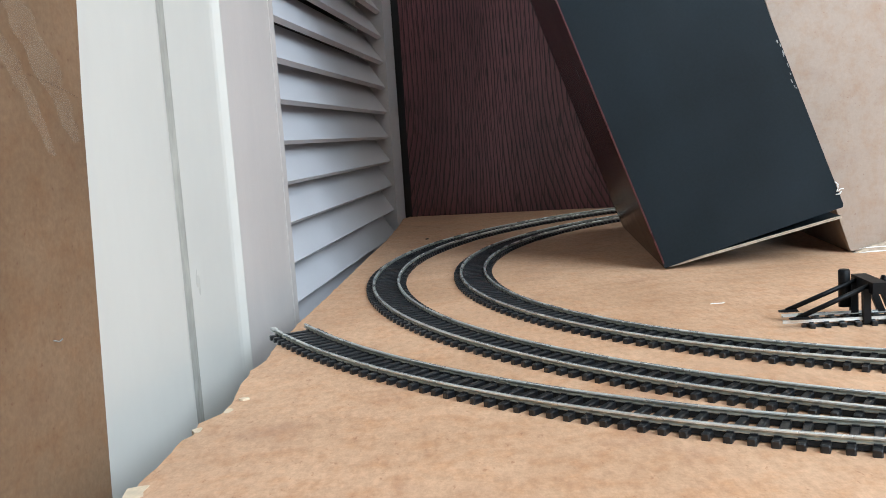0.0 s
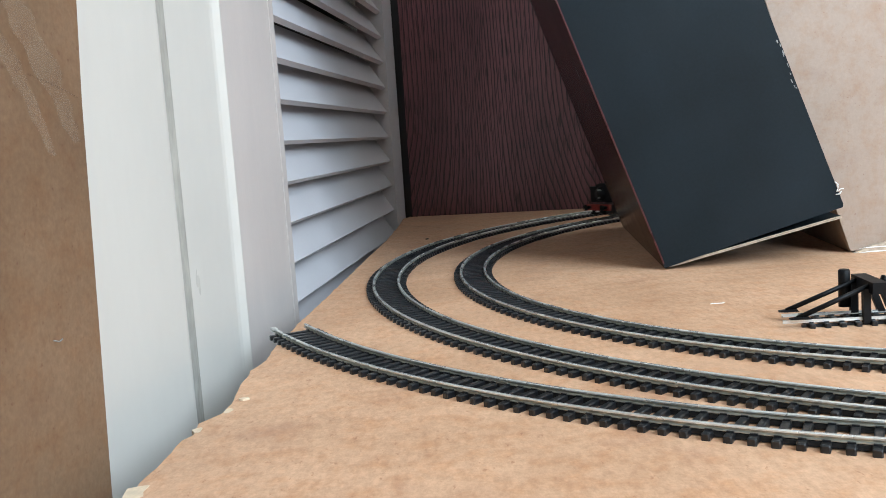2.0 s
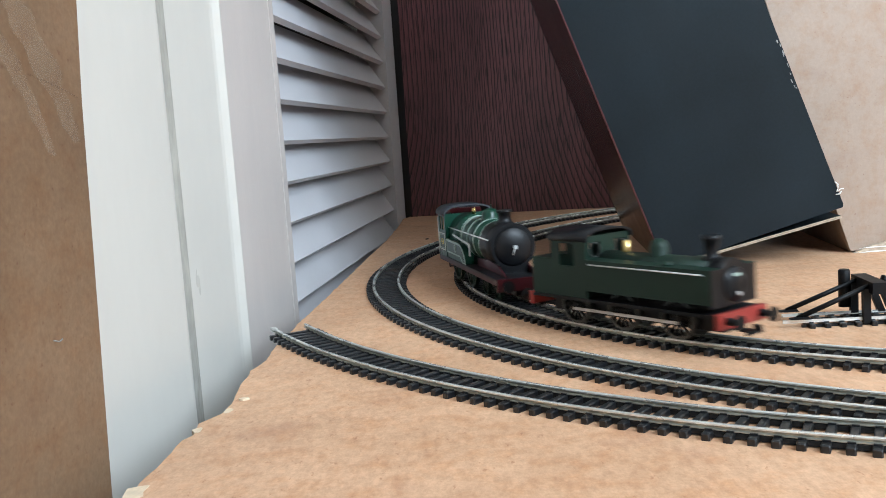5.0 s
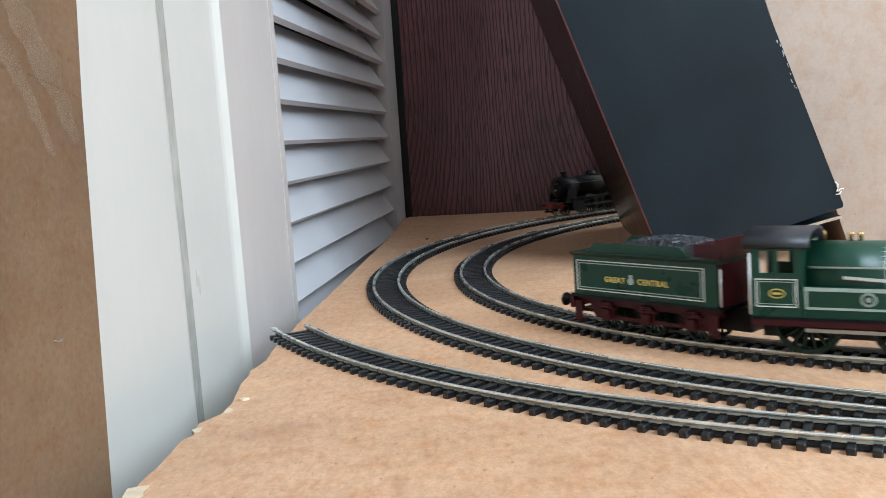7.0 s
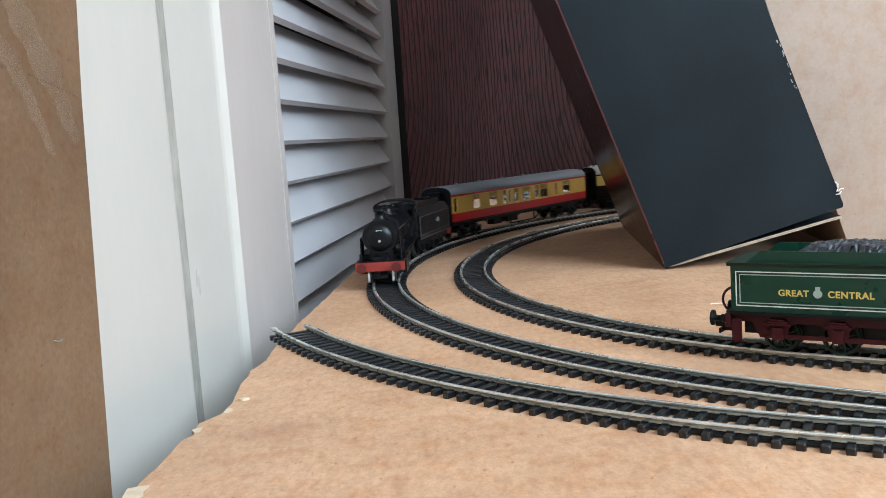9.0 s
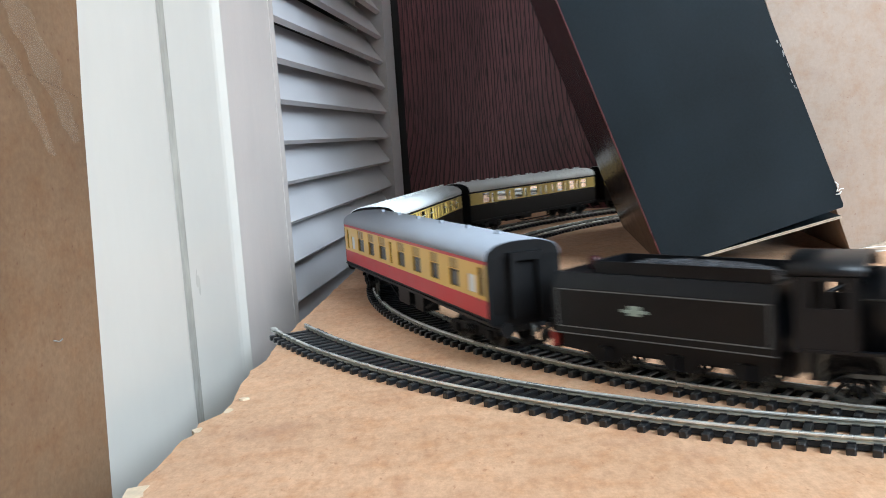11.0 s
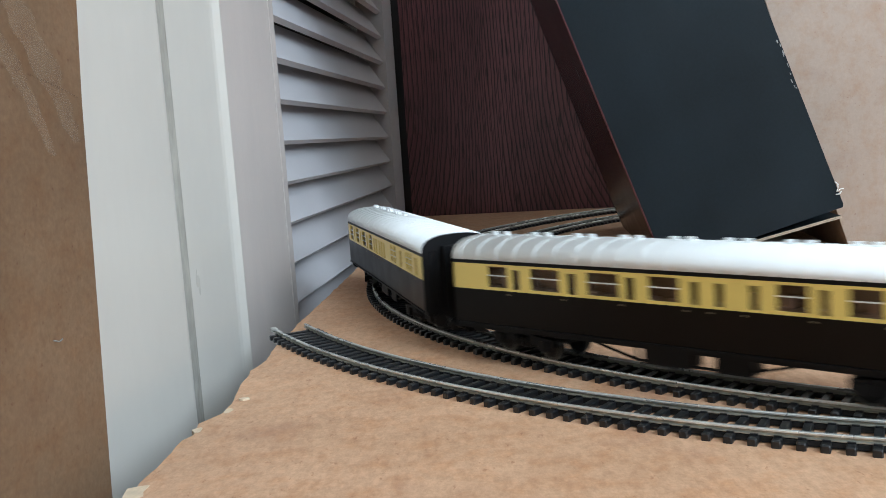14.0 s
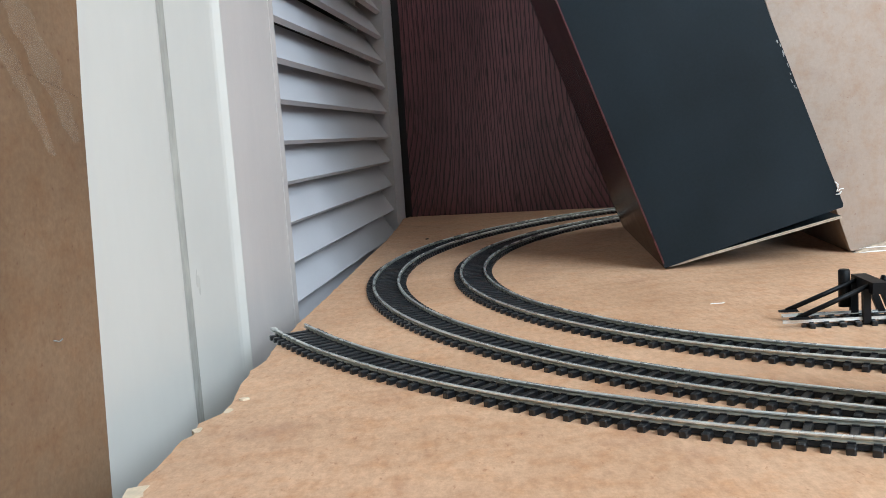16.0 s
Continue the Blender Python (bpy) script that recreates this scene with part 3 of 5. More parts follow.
@lru_cache(None)
def sleeper_mesh():
    """A sleeper with chairs that grip the rails and a waisted underside."""
    bm = bmesh.new()
    w, l, z = 0.00146, 0.0138, SLEEPER_TOP
    c = 0.0004
    rings = []
    for y, k in ((-l, c), (-l + c, 0), (l - c, 0), (l, c)):
        rings.append([bm.verts.new(p) for p in ((-w + k, y, TOP), (w - k, y, TOP), (w - k, y, z - c - k), (w - c - k * 0.5, y, z - k), (-w + c + k * 0.5, y, z - k), (-w + k, y, z - c - k))])
    for p, q in zip(rings, rings[1:]):
        for j in range(6):
            bm.faces.new((p[j], q[j], q[(j + 1) % 6], p[(j + 1) % 6]))
    bm.faces.new(rings[0])
    bm.faces.new(rings[-1][::-1])
    for sy in (-1, 1):
        solid(bm, -w * 0.8, w * 0.8, sy * 0.0086 - 0.0019, sy * 0.0086 - 0.0011, z - 0.0001, z + 0.0005)
        solid(bm, -w * 0.8, w * 0.8, sy * 0.0086 + 0.0011, sy * 0.0086 + 0.0019, z - 0.0001, z + 0.0005)
    return mesh_of("sleeper", bm, SLEEPER)


def rail_mesh(name, side, a, b):
    """Flat-bottomed rail swept along the line."""
    prof = [(-0.0011, 0.0), (0.0011, 0.0), (0.0011, 0.0003), (0.00032, 0.0006), (0.00032, 0.0012), (0.00074, 0.0014), (0.00074, 0.0019), (0.00056, 0.0021), (-0.00056, 0.0021), (-0.00074, 0.0019), (-0.00074, 0.0014), (-0.00032, 0.0012), (-0.00032, 0.0006), (-0.0011, 0.0003)]
    verts, faces = [], []
    n = max(2, int((b - a) / 0.008))
    k = len(prof)
    for i in range(n + 1):
        x, y, h = along(name, a + (b - a) * i / n)
        nx, ny = -math.sin(h), math.cos(h)
        for q, z in prof:
            o = side * 0.0086 + q
            verts.append((x + nx * o, y + ny * o, SLEEPER_TOP + z))
    for i in range(n):
        for j in range(k):
            p, q = i * k + j, i * k + (j + 1) % k
            faces.append((p, q, q + k, p + k))
    faces.append(tuple(range(k))[::-1])
    faces.append(tuple(range(n * k, n * k + k)))
    me = bpy.data.meshes.new("rail")
    me.from_pydata(verts, [], faces)
    me.materials.append(STEEL)
    me.materials.append(TARNISH)
    for f in me.polygons[:n * k]:
        f.material_index = 0 if f.index % k in (5, 6, 7, 8, 9) else 1
    return me


def web_mesh(name, a, b):
    """Plastic ties under the rails that join the sleepers."""
    bm = bmesh.new()
    n = int((b - a) / PITCH)
    for side in (-1, 1):
        prev = None
        for i in range(n + 1):
            x, y, h = along(name, a + PITCH * i)
            nx, ny = -math.sin(h), math.cos(h)
            o = side * 0.0086
            ring = [bm.verts.new((x + nx * (o + q), y + ny * (o + q), z)) for q, z in ((-0.0011, TOP + 0.0004), (0.0011, TOP + 0.0004), (0.0011, 0.0030), (-0.0011, 0.0030))]
            if prev:
                for j in range(4):
                    bm.faces.new((prev[j], prev[(j + 1) % 4], ring[(j + 1) % 4], ring[j]))
            prev = ring
    return mesh_of("web", bm, WEB)


def railway_track(name, label, a, b, near, far, joints=()):
    """Track from a to b; sleepers between near and far are pieces, the rest one joined part."""
    tr = tagged(new("railway_track"), label, "railway track", group="model railway tracks")
    for side in (-1, 1):
        # set-track pieces butt at rail joints
        cuts = [a] + [j for j in joints if a < j < b] + [b]
        for c0, c1 in zip(cuts, cuts[1:]):
            r = new("rail", rail_mesh(name, side, c0 + 0.0002, c1 - 0.0002))
            r.parent = tr
        for j in cuts[1:-1]:
            x, y, h = along(name, j)
            bm = bmesh.new()
            o = side * 0.0086
            solid(bm, -0.0055, 0.0055, o - 0.0010, o + 0.0010, SLEEPER_TOP + 0.0001, SLEEPER_TOP + 0.0009)
            part("fishplate", bm, TARNISH, tr, at=pose(x, y, 0.0002, 0, 0, math.degrees(h)))
    if name == "outer":
        # loose rail joiner on the open end
        x, y, h = along(name, b - 0.001)
        for dz in (0.0, 0.0012):
            bm = bmesh.new()
            solid(bm, -0.0035, 0.0045, 0.0086 - 0.0015, 0.0086 + 0.0015, SLEEPER_TOP + 0.0001 + dz, SLEEPER_TOP + 0.0006 + dz)
            part("rail_joiner", bm, STEEL, tr, "bright rail joiner", at=pose(x, y, 0, 0, 0, math.degrees(h)), bevel=0.0002)
    w = new("web", web_mesh(name, a, b))
    w.parent = tr
    rest = bmesh.new()
    rng = random.Random(4)
    for i in range(int((b - a) / PITCH)):
        d = a + (i + 0.5) * PITCH
        x, y, h = along(name, d)
        at = Matrix.Translation((x, y, 0.0)) @ Matrix.Rotation(h + rng.uniform(-0.02, 0.02), 4, "Z")
        if near <= d <= far:
            o = new("sleeper", sleeper_mesh())
            o.parent = tr
            o.matrix_basis = at
        else:
            w2, l = 0.00165, 0.0136
            v = [rest.verts.new(at @ Vector(c)) for c in ((-w2, -l, TOP), (w2, -l, TOP), (w2, l, TOP), (-w2, l, TOP), (-w2, -l, SLEEPER_TOP), (w2, -l, SLEEPER_TOP), (w2, l, SLEEPER_TOP), (-w2, l, SLEEPER_TOP))]
            for f in ((4, 5, 6, 7), (0, 1, 5, 4), (1, 2, 6, 5), (2, 3, 7, 6), (3, 0, 4, 7)):
                rest.faces.new([v[k] for k in f])
    if len(rest.verts):
        tagged(part("sleepers", rest, SLEEPER, tr), kind="stuff")
    else:
        rest.free()


def lay_tracks():
    for name, label in (("inner", "curved model railway track of black sleepers, innermost of the layout"), ("middle", "curved model railway track of black sleepers, second from the inside")):
        s = line(name)[0]
        railway_track(name, label, float(s[0]) + 0.0005, float(s[-1]) + 0.0005, -0.12, 1.15, (-0.33, -0.16, 0.11, 0.285, 0.46, 0.635, 0.81, 0.985, 1.16, 1.5))
    railway_track("outer", "curved model railway track of black sleepers running to the board's edge", -0.008, 0.336, -0.2, 0.44, (0.16,))


lay_tracks()


def buffer_stop():
    st = tagged(new("buffer_stop"), "black plastic buffer stop on a short length of track", "buffer stop")
    st.matrix_basis = pose(BUFX, BUFY, TOP * 0.12, 0, 0, BUFA) @ Matrix.Scale(0.88, 4)
    for side in (-1, 1):
        bm = bmesh.new()
        o = side * 0.0086
        solid(bm, -0.002 - 0.004 * (side < 0), 0.13, o - 0.0008, o + 0.0008, SLEEPER_TOP, SLEEPER_TOP + 0.0006)
        solid(bm, -0.002 - 0.004 * (side < 0), 0.13, o - 0.0005, o + 0.0005, SLEEPER_TOP + 0.0006, SLEEPER_TOP + 0.0017)
        part("rail", bm, STEEL, st)
        bm = bmesh.new()
        rod(bm, (0.001, o * 1.25, 0.0065), (0.040, o * 1.1, 0.0225), 0.0015, 4)
        part("brace", bm, BLACKP, st)
        bm = bmesh.new()
        solid(bm, 0.0355, 0.0395, o * 1.1 - 0.0016, o * 1.1 + 0.0016, 0.002, 0.0205)
        part("post", bm, BLACKP, st, bevel=0.0004)
        bm = bmesh.new()
        extrude(bm, [(0.0445, 0.019), (0.0485, 0.019), (0.0545, 0.003), (0.0505, 0.003)], "y", o * 1.1 - 0.0015, o * 1.1 + 0.0015)
        part("post", bm, BLACKP, st)
        bm = bmesh.new()
        lathe(bm, [(0.0014, 0.0465), (0.0014, 0.053), (0.0034, 0.0535), (0.0034, 0.0547)], "x", (0, o * 1.25, 0.0205), 14)
        part("buffer", bm, BLACKP, st)
        bm = bmesh.new()
        extrude(bm, [(-0.003, 0.0060), (-0.003, 0.0066), (0.002, 0.0072), (0.007, 0.0072), (0.008, 0.0058), (0.000, 0.0058)], "y", o * 1.25 - 0.0016, o * 1.25 + 0.0016)
        part("chair", bm, BLACKP, st, bevel=0.0005)
    bm = bmesh.new()
    solid(bm, 0.0385, 0.0465, -0.0165, 0.0165, 0.0185, 0.0245)
    part("beam", bm, BLACKP, st, bevel=0.0008)
    bm = bmesh.new()
    lathe(bm, [(0.0032, 0.007), (0.0032, 0.0272), (0.0026, 0.0280)], "z", (0.0335, 0.0125, 0), 16)
    part("lamp_post", bm, BLACKP, st)
    for i in range(14):
        at = pose(0.0085 + i * 0.0080, 0, 0)
        o = new("sleeper", sleeper_mesh())
        o.parent = st
        o.matrix_basis = at
    bm = bmesh.new()
    for side in (-1, 1):
        solid(bm, 0.004, 0.12, side * 0.0086 - 0.0012, side * 0.0086 + 0.0012, TOP + 0.0001, 0.0022)
    part("web", bm, WEB, st)


BUFX, BUFY, BUFA = 0.1650, 0.4425, -5.0
buffer_stop()


# ---- rolling stock: x forwards, z from the rail head ----
WHEELS = []       # wheelset, its thing, radius, place


@lru_cache(None)
def wheelset_mesh(r, spokes, paint, gauge=0.0081):
    bm = bmesh.new()
    for sy in (-1, 1):
        y = sy * gauge
        ring = []
        n = 32
        prof = [(r * 0.86, -0.0009), (r, -0.0009), (r, 0.0010), (r + 0.0006, 0.0010), (r + 0.0006, 0.0016), (r * 0.86, 0.0016)]
        loops = []
        for rr, yy in prof:
            loops.append([bm.verts.new((rr * math.sin(2 * math.pi * i / n), y - sy * yy, rr * math.cos(2 * math.pi * i / n))) for i in range(n)])
        for q, (a, b) in enumerate(zip(loops, loops[1:] + loops[:1])):
            for i in range(n):
                f = bm.faces.new((a[i], a[(i + 1) % n], b[(i + 1) % n], b[i]))
                f.material_index = 1
        for k in range(spokes):
            a = 2 * math.pi * k / spokes
            rod(bm, (0.12 * r * math.sin(a), y, 0.12 * r * math.cos(a)), (0.9 * r * math.sin(a), y, 0.9 * r * math.cos(a)), r * 0.045 + 0.0002, 5)
        if not spokes:
            lathe(bm, [(r * 0.88, -0.0004), (r * 0.88, 0.0006)], "y", (0, y, 0), 24)
        lathe(bm, [(r * 0.2, -0.0012), (r * 0.2, 0.0012)], "y", (0, y, 0), 12)
    rod(bm, (0, -gauge, 0), (0, gauge, 0), 0.0011, 8, 1)
    return mesh_of("wheelset", bm, [paint, DKGREEN if paint is DKGREEN else RIM])


def wheelset(parent, thing, x, r, spokes, paint, z=None):
    o = new("wheelset", wheelset_mesh(r, spokes, paint))
    o.parent = parent
    o.matrix_basis = pose(x, 0, r if z is None else z)
    WHEELS.append((o, thing, r, (x, 0, r if z is None else z)))
    return o


def mm_box(bm, x0, x1, y0, y1, z0, z1, mat=0):
    solid(bm, x0 * MM, x1 * MM, y0 * MM, y1 * MM, z0 * MM, z1 * MM, mat)


def buffers(parent, x, front=1, z=13.2, paint=BLACKP):
    for sy in (-1, 1):
        bm = bmesh.new()
        prof = [(0.0017, 0), (0.0017, 0.003), (0.0011, 0.0032), (0.0011, 0.006), (0.0033, 0.0062), (0.0033, 0.0071)]
        lathe(bm, [(r, x * MM + front * h) for r, h in prof], "x", (0, sy * 0.0118, z * MM), 14)
        part("buffer", bm, paint, parent)


def coupling(parent, x, front=1):
    """Tension-lock hook and bar."""
    bm = bmesh.new()
    xe = x + front * 7
    mm_box(bm, min(x, xe), max(x, xe), -1.2, 1.2, 5.5, 7)
    mm_box(bm, min(xe, xe + front), max(xe, xe + front), -5.5, 5.5, 5.2, 7.2)
    mm_box(bm, min(xe, xe + front * 4), max(xe, xe + front * 4), -0.5, 0.5, 7, 9.5)
    part("coupling", bm, BLACKP, parent)


def side_panel(bm, length, y, bands, holes, depth=0.8):
    """A coach side with real window openings. bands: (z0, z1, material); holes: (x0, x1, z0, z1). y is signed."""
    sg = 1 if y > 0 else -1
    xs = sorted({-length / 2, length / 2, *[h[0] for h in holes], *[h[1] for h in holes]})
    zs = sorted({*[b[0] for b in bands], *[b[1] for b in bands], *[h[2] for h in holes], *[h[3] for h in holes]})
    for x0, x1 in zip(xs, xs[1:]):
        for z0, z1 in zip(zs, zs[1:]):
            cx, cz = (x0 + x1) / 2, (z0 + z1) / 2
            if any(h[0] < cx < h[1] and h[2] < cz < h[3] for h in holes):
                continue
            m = next(b[2] for b in bands if b[0] < cz < b[1])
            f = bm.faces.new([bm.verts.new((a * MM, y * MM, c * MM)) for a, c in ((x0, z0), (x1, z0), (x1, z1), (x0, z1))])
            f.material_index = m
    for x0, x1, z0, z1 in holes:
        cz = (z0 + z1) / 2
        m = next(b[2] for b in bands if b[0] < cz < b[1])
        yi = y - sg * depth
        for (a, c), (a2, c2) in (((x0, z0), (x1, z0)), ((x1, z0), (x1, z1)), ((x1, z1), (x0, z1)), ((x0, z1), (x0, z0))):
            f = bm.faces.new([bm.verts.new(p) for p in ((a * MM, y * MM, c * MM), (a2 * MM, y * MM, c2 * MM), (a2 * MM, yi * MM, c2 * MM), (a * MM, yi * MM, c * MM))])
            f.material_index = m


def roof_outline(w, z0, rise, n=15):
    pts = []
    for i in range(n):
        a = math.pi * i / (n - 1)
        c, s = math.cos(a), math.sin(a)
        pts.append((w * math.copysign(abs(c) ** 0.8, c), z0 + rise * s ** 0.75))
    return pts


def bogie(coach, x, wheel_z=6.3):
    b = new("bogie", None)
    bm = bmesh.new()
    for sy in (-1, 1):
        y0, y1 = sorted((sy * 11.0, sy * 12.6))
        pts = [(-20, 6.5), (-20, 9.5), (-8, 10), (-5, 11.2), (5, 11.2), (8, 10), (20, 9.5), (20, 6.5), (17, 4.0), (11, 4.0), (8, 6.8), (5, 4.6), (-5, 4.6), (-8, 6.8), (-11, 4.0), (-17, 4.0)]
        extrude(bm, [(p * MM, q * MM) for p, q in pts], "y", y0 * MM, y1 * MM)
        for ax in (-14, 14):
            y2, y3 = sorted((sy * 12.6, sy * 14))
            mm_box(bm, ax - 2.2, ax + 2.2, y2, y3, 4.6, 8.6)
        for sx in (-3, 0, 3):
            rod(bm, (sx * MM, sy * 13.2 * MM, 5.2 * MM), (sx * MM, sy * 13.2 * MM, 9.5 * MM), 0.0009, 6)
    mm_box(bm, -5, 5, -12, 12, 8.5, 12)
    mm_box(bm, -20, -17.5, -12, 12, 7, 9.5)
    mm_box(bm, 17.5, 20, -12, 12, 7, 9.5)
    bpy.data.objects.remove(b)
    b = part("bogie", bm, BLACKP, coach, at=pose(x * MM, 0, 0))
    for ax in (-14, 14):
        wheelset(b, coach, ax * MM, wheel_z * MM, 0, BLACKP)
    return b


BOGIES = []


def coach(label, length, half_w, bands, mats, zbase, zgut, rise, windows, doors, frosted, roof_mat, win_z, bar_mat, vent_rows, ribs, bar_z, solid_x=(), toplight=None, inside=SEATS, left=None):
    c = tagged(new("coach"), label, "railway coach", group="coaches of the black train")
    holes = [(x0, x1, *win_z) for x0, x1 in windows] + [(x0, x1, win_z[0] - 0.4, win_z[1] - 1.0) for x0, x1 in doors] + [(x0, x1, win_z[0], win_z[0] + 8) for x0, x1 in frosted]
    # the left side may have its own windows
    lw, ld, lf = left or [[(-b, -a) for a, b in lst] for lst in (windows, doors, frosted)]
    left_holes = [(x0, x1, *win_z) for x0, x1 in lw] + [(x0, x1, win_z[0] - 0.4, win_z[1] - 1.0) for x0, x1 in ld] + [(x0, x1, win_z[0], win_z[0] + 8) for x0, x1 in lf]
    for sy in (-1, 1):
        bm = bmesh.new()
        side_panel(bm, length, sy * half_w, bands, holes if sy < 0 else left_holes)
        part("side", bm, mats, c)
    # ends with the recessed corner panels and the gangway
    outline = [(-half_w * MM, zbase * MM)] + [(-p * MM, q * MM) for p, q in roof_outline(half_w, zgut, rise)] + [(half_w * MM, zbase * MM)]
    for sx in (-1, 1):
        bm = bmesh.new()
        x0, x1 = sorted((sx * (length / 2 - 1.0), sx * (length / 2 - 0.02)))
        extrude(bm, outline, "x", x0 * MM, x1 * MM)
        part("end", bm, BLACKP, c)
        bm = bmesh.new()
        xa, xb = sorted((sx * length / 2, sx * (length / 2 + 4.2)))
        for y0, y1, z0, z1 in ((-7.5, -5.2, zbase + 0.5, zgut + 3), (5.2, 7.5, zbase + 0.5, zgut + 3), (-5.2, 5.2, zgut - 0.5, zgut + 3)):
            mm_box(bm, xa, xb, y0, y1, z0, z1)
        xm = sorted((sx * length / 2, sx * (length / 2 + 1.2)))
        mm_box(bm, xm[0], xm[1], -5.2, 5.2, zbase + 0.5, zgut - 0.5)
        part("gangway", bm, BLACKP, c, "black corridor connection", bevel=0.0003)
        bm = bmesh.new()
        rod(bm, (0, 0, (zbase + 2) * MM), (0, 0, (zgut + 1) * MM), 0.0003, 5)
        rail = part("end_rail", bm, BLACKP, c, at=pose(sx * (length / 2 + 0.3) * MM, -13.5 * MM, 0))
        for y in (-10.5, 10.5, 13.5):
            again(rail, pose(sx * (length / 2 + 0.3) * MM, y * MM, 0))
        buffers(c, sx * length / 2, sx, zbase - 3.5)
        coupling(c, sx * (length / 2 - 2), sx)
    # roof
    bm = bmesh.new()
    ro = [(p * MM, q * MM) for p, q in roof_outline(half_w + 0.35, zgut, rise + 0.35)]
    extrude(bm, ro, "x", (-length / 2 + 0.3) * MM, (length / 2 - 0.3) * MM, smooth=True)
    for f in bm.faces:
        f.smooth = len(f.verts) == 4
    roof = part("roof", bm, roof_mat, c)
    if ribs:
        for k in range(ribs):
            x = (-length / 2 + (k + 0.5) * length / ribs)
            bm = bmesh.new()
            extrude(bm, [(p * MM, q * MM) for p, q in roof_outline(half_w + 0.46, zgut + 0.25, rise + 0.24)], "x", (x - 0.25) * MM, (x + 0.25) * MM)
            part("roof_rib", bm, roof_mat, roof)
    vent = None
    for y, xs in vent_rows:
        for x in xs:
            if vent is None:
                bm = bmesh.new()
                mm_box(bm, -1.5, 1.5, -1.0, 1.0, -1.5, 1.25)
                vent = part("ventilator", bm, roof_mat, roof, bevel=0.0002)
                vent.matrix_basis = pose(x * MM, y * MM, (zgut + rise * (1 - (abs(y) / half_w) ** 2.4) + 0.6) * MM)
            else:
                again(vent, pose(x * MM, y * MM, (zgut + rise * (1 - (abs(y) / half_w) ** 2.4) + 0.6) * MM))
    # panes, window bars, frosted panes
    for sy in (-1, 1):
        y = sy * (half_w - 0.75)
        for x0, x1 in (windows if sy < 0 else lw):
            bm = bmesh.new()
            bm.faces.new([bm.verts.new((a * MM, y * MM, q * MM)) for a, q in ((x0, win_z[0]), (x1, win_z[0]), (x1, win_z[1]), (x0, win_z[1]))])
            pane = part("window", bm, GLASS, c)
            pane.visible_shadow = False
            for zb in bar_z:
                bm = bmesh.new()
                yo = sorted((sy * (half_w - 0.6), sy * (half_w + 0.05)))
                mm_box(bm, x0, x1, yo[0], yo[1], zb - 0.22, zb + 0.22)
                part("glazing_bar", bm, bar_mat, pane)
            if toplight:
                bm = bmesh.new()
                yo = sorted((sy * (half_w - 0.5), sy * (half_w - 0.2)))
                for k in range(3):
                    w3 = (x1 - x0) / 3
                    mm_box(bm, x0 + k * w3 + 0.5, x0 + (k + 1) * w3 - 0.5, yo[0], yo[1], bar_z[-1] + 0.3, win_z[1])
                part("toplight", bm, toplight, pane, "yellowed ventilator lights")
        for x0, x1 in (doors if sy < 0 else ld):
            bm = bmesh.new()
            bm.faces.new([bm.verts.new((a * MM, y * MM, q * MM)) for a, q in ((x0, win_z[0] - 0.4), (x1, win_z[0] - 0.4), (x1, win_z[1] - 1), (x0, win_z[1] - 1))])
            pane = part("door_window", bm, GLASS, c)
            pane.visible_shadow = False
            # door joints and handle beside each door light
            bm = bmesh.new()
            yo = sorted((sy * (half_w + 0.02), sy * (half_w + 0.35)))
            mm_box(bm, x0 - 2.2, x0 - 1.2, yo[0], yo[1], win_z[0] - 3.0, win_z[0] - 2.4)
            part("door_handle", bm, HANDLE, c)
        for x0, x1 in (frosted if sy < 0 else lf):
            bm = bmesh.new()
            yo = sorted((sy * (half_w - 0.9), sy * (half_w - 0.4)))
            mm_box(bm, x0, x1, yo[0], yo[1], win_z[0], win_z[0] + 8)
            part("window", bm, FROST, c, "white obscured pane")
    # inside: floor, corridor wall and seats
    bm = bmesh.new()
    mm_box(bm, -length / 2 + 1, length / 2 - 1, -half_w + 1, half_w - 1, zbase + 0.5, zbase + 3)
    mm_box(bm, -length / 2 + 1, length / 2 - 1, -9.5, -8.7, zbase + 3, zgut)
    mm_box(bm, -length / 2 + 1, length / 2 - 1, 8.7, 9.5, zbase + 3, zgut)
    part("interior", bm, INTERIOR if bar_mat is CREAM else CORRIDOR, c)
    for x in np.arange(-length / 2 + 14, length / 2 - 12, 14.0):
        bm = bmesh.new()
        mm_box(bm, float(x) - 1.5, float(x) + 1.5, -half_w + 2.6, half_w - 2.6, zbase + 3, zgut - 7)
        mm_box(bm, float(x) - 5, float(x) + 5, -half_w + 2.6, half_w - 2.6, zbase + 3, zbase + 17)
        part("seat", bm, inside, c)
    # underframe
    bm = bmesh.new()
    mm_box(bm, -length / 2, length / 2, -half_w + 2.0, half_w - 2.0, zbase - 3.2, zbase + 0.6)
    mm_box(bm, -length / 2, length / 2, -half_w + 0.8, -half_w + 2.0, zbase - 2.2, zbase + 0.2)
    mm_box(bm, -length / 2, length / 2, half_w - 2.0, half_w - 0.8, zbase - 2.2, zbase + 0.2)
    part("underframe", bm, BLACKP, c)
    for x0, x1 in ((-18, 2), (12, 26)):
        bm = bmesh.new()
        mm_box(bm, x0, x1, -14, -5, 4.8, zbase - 2)
        part("battery_box", bm, BLACKP, c, bevel=0.0006)
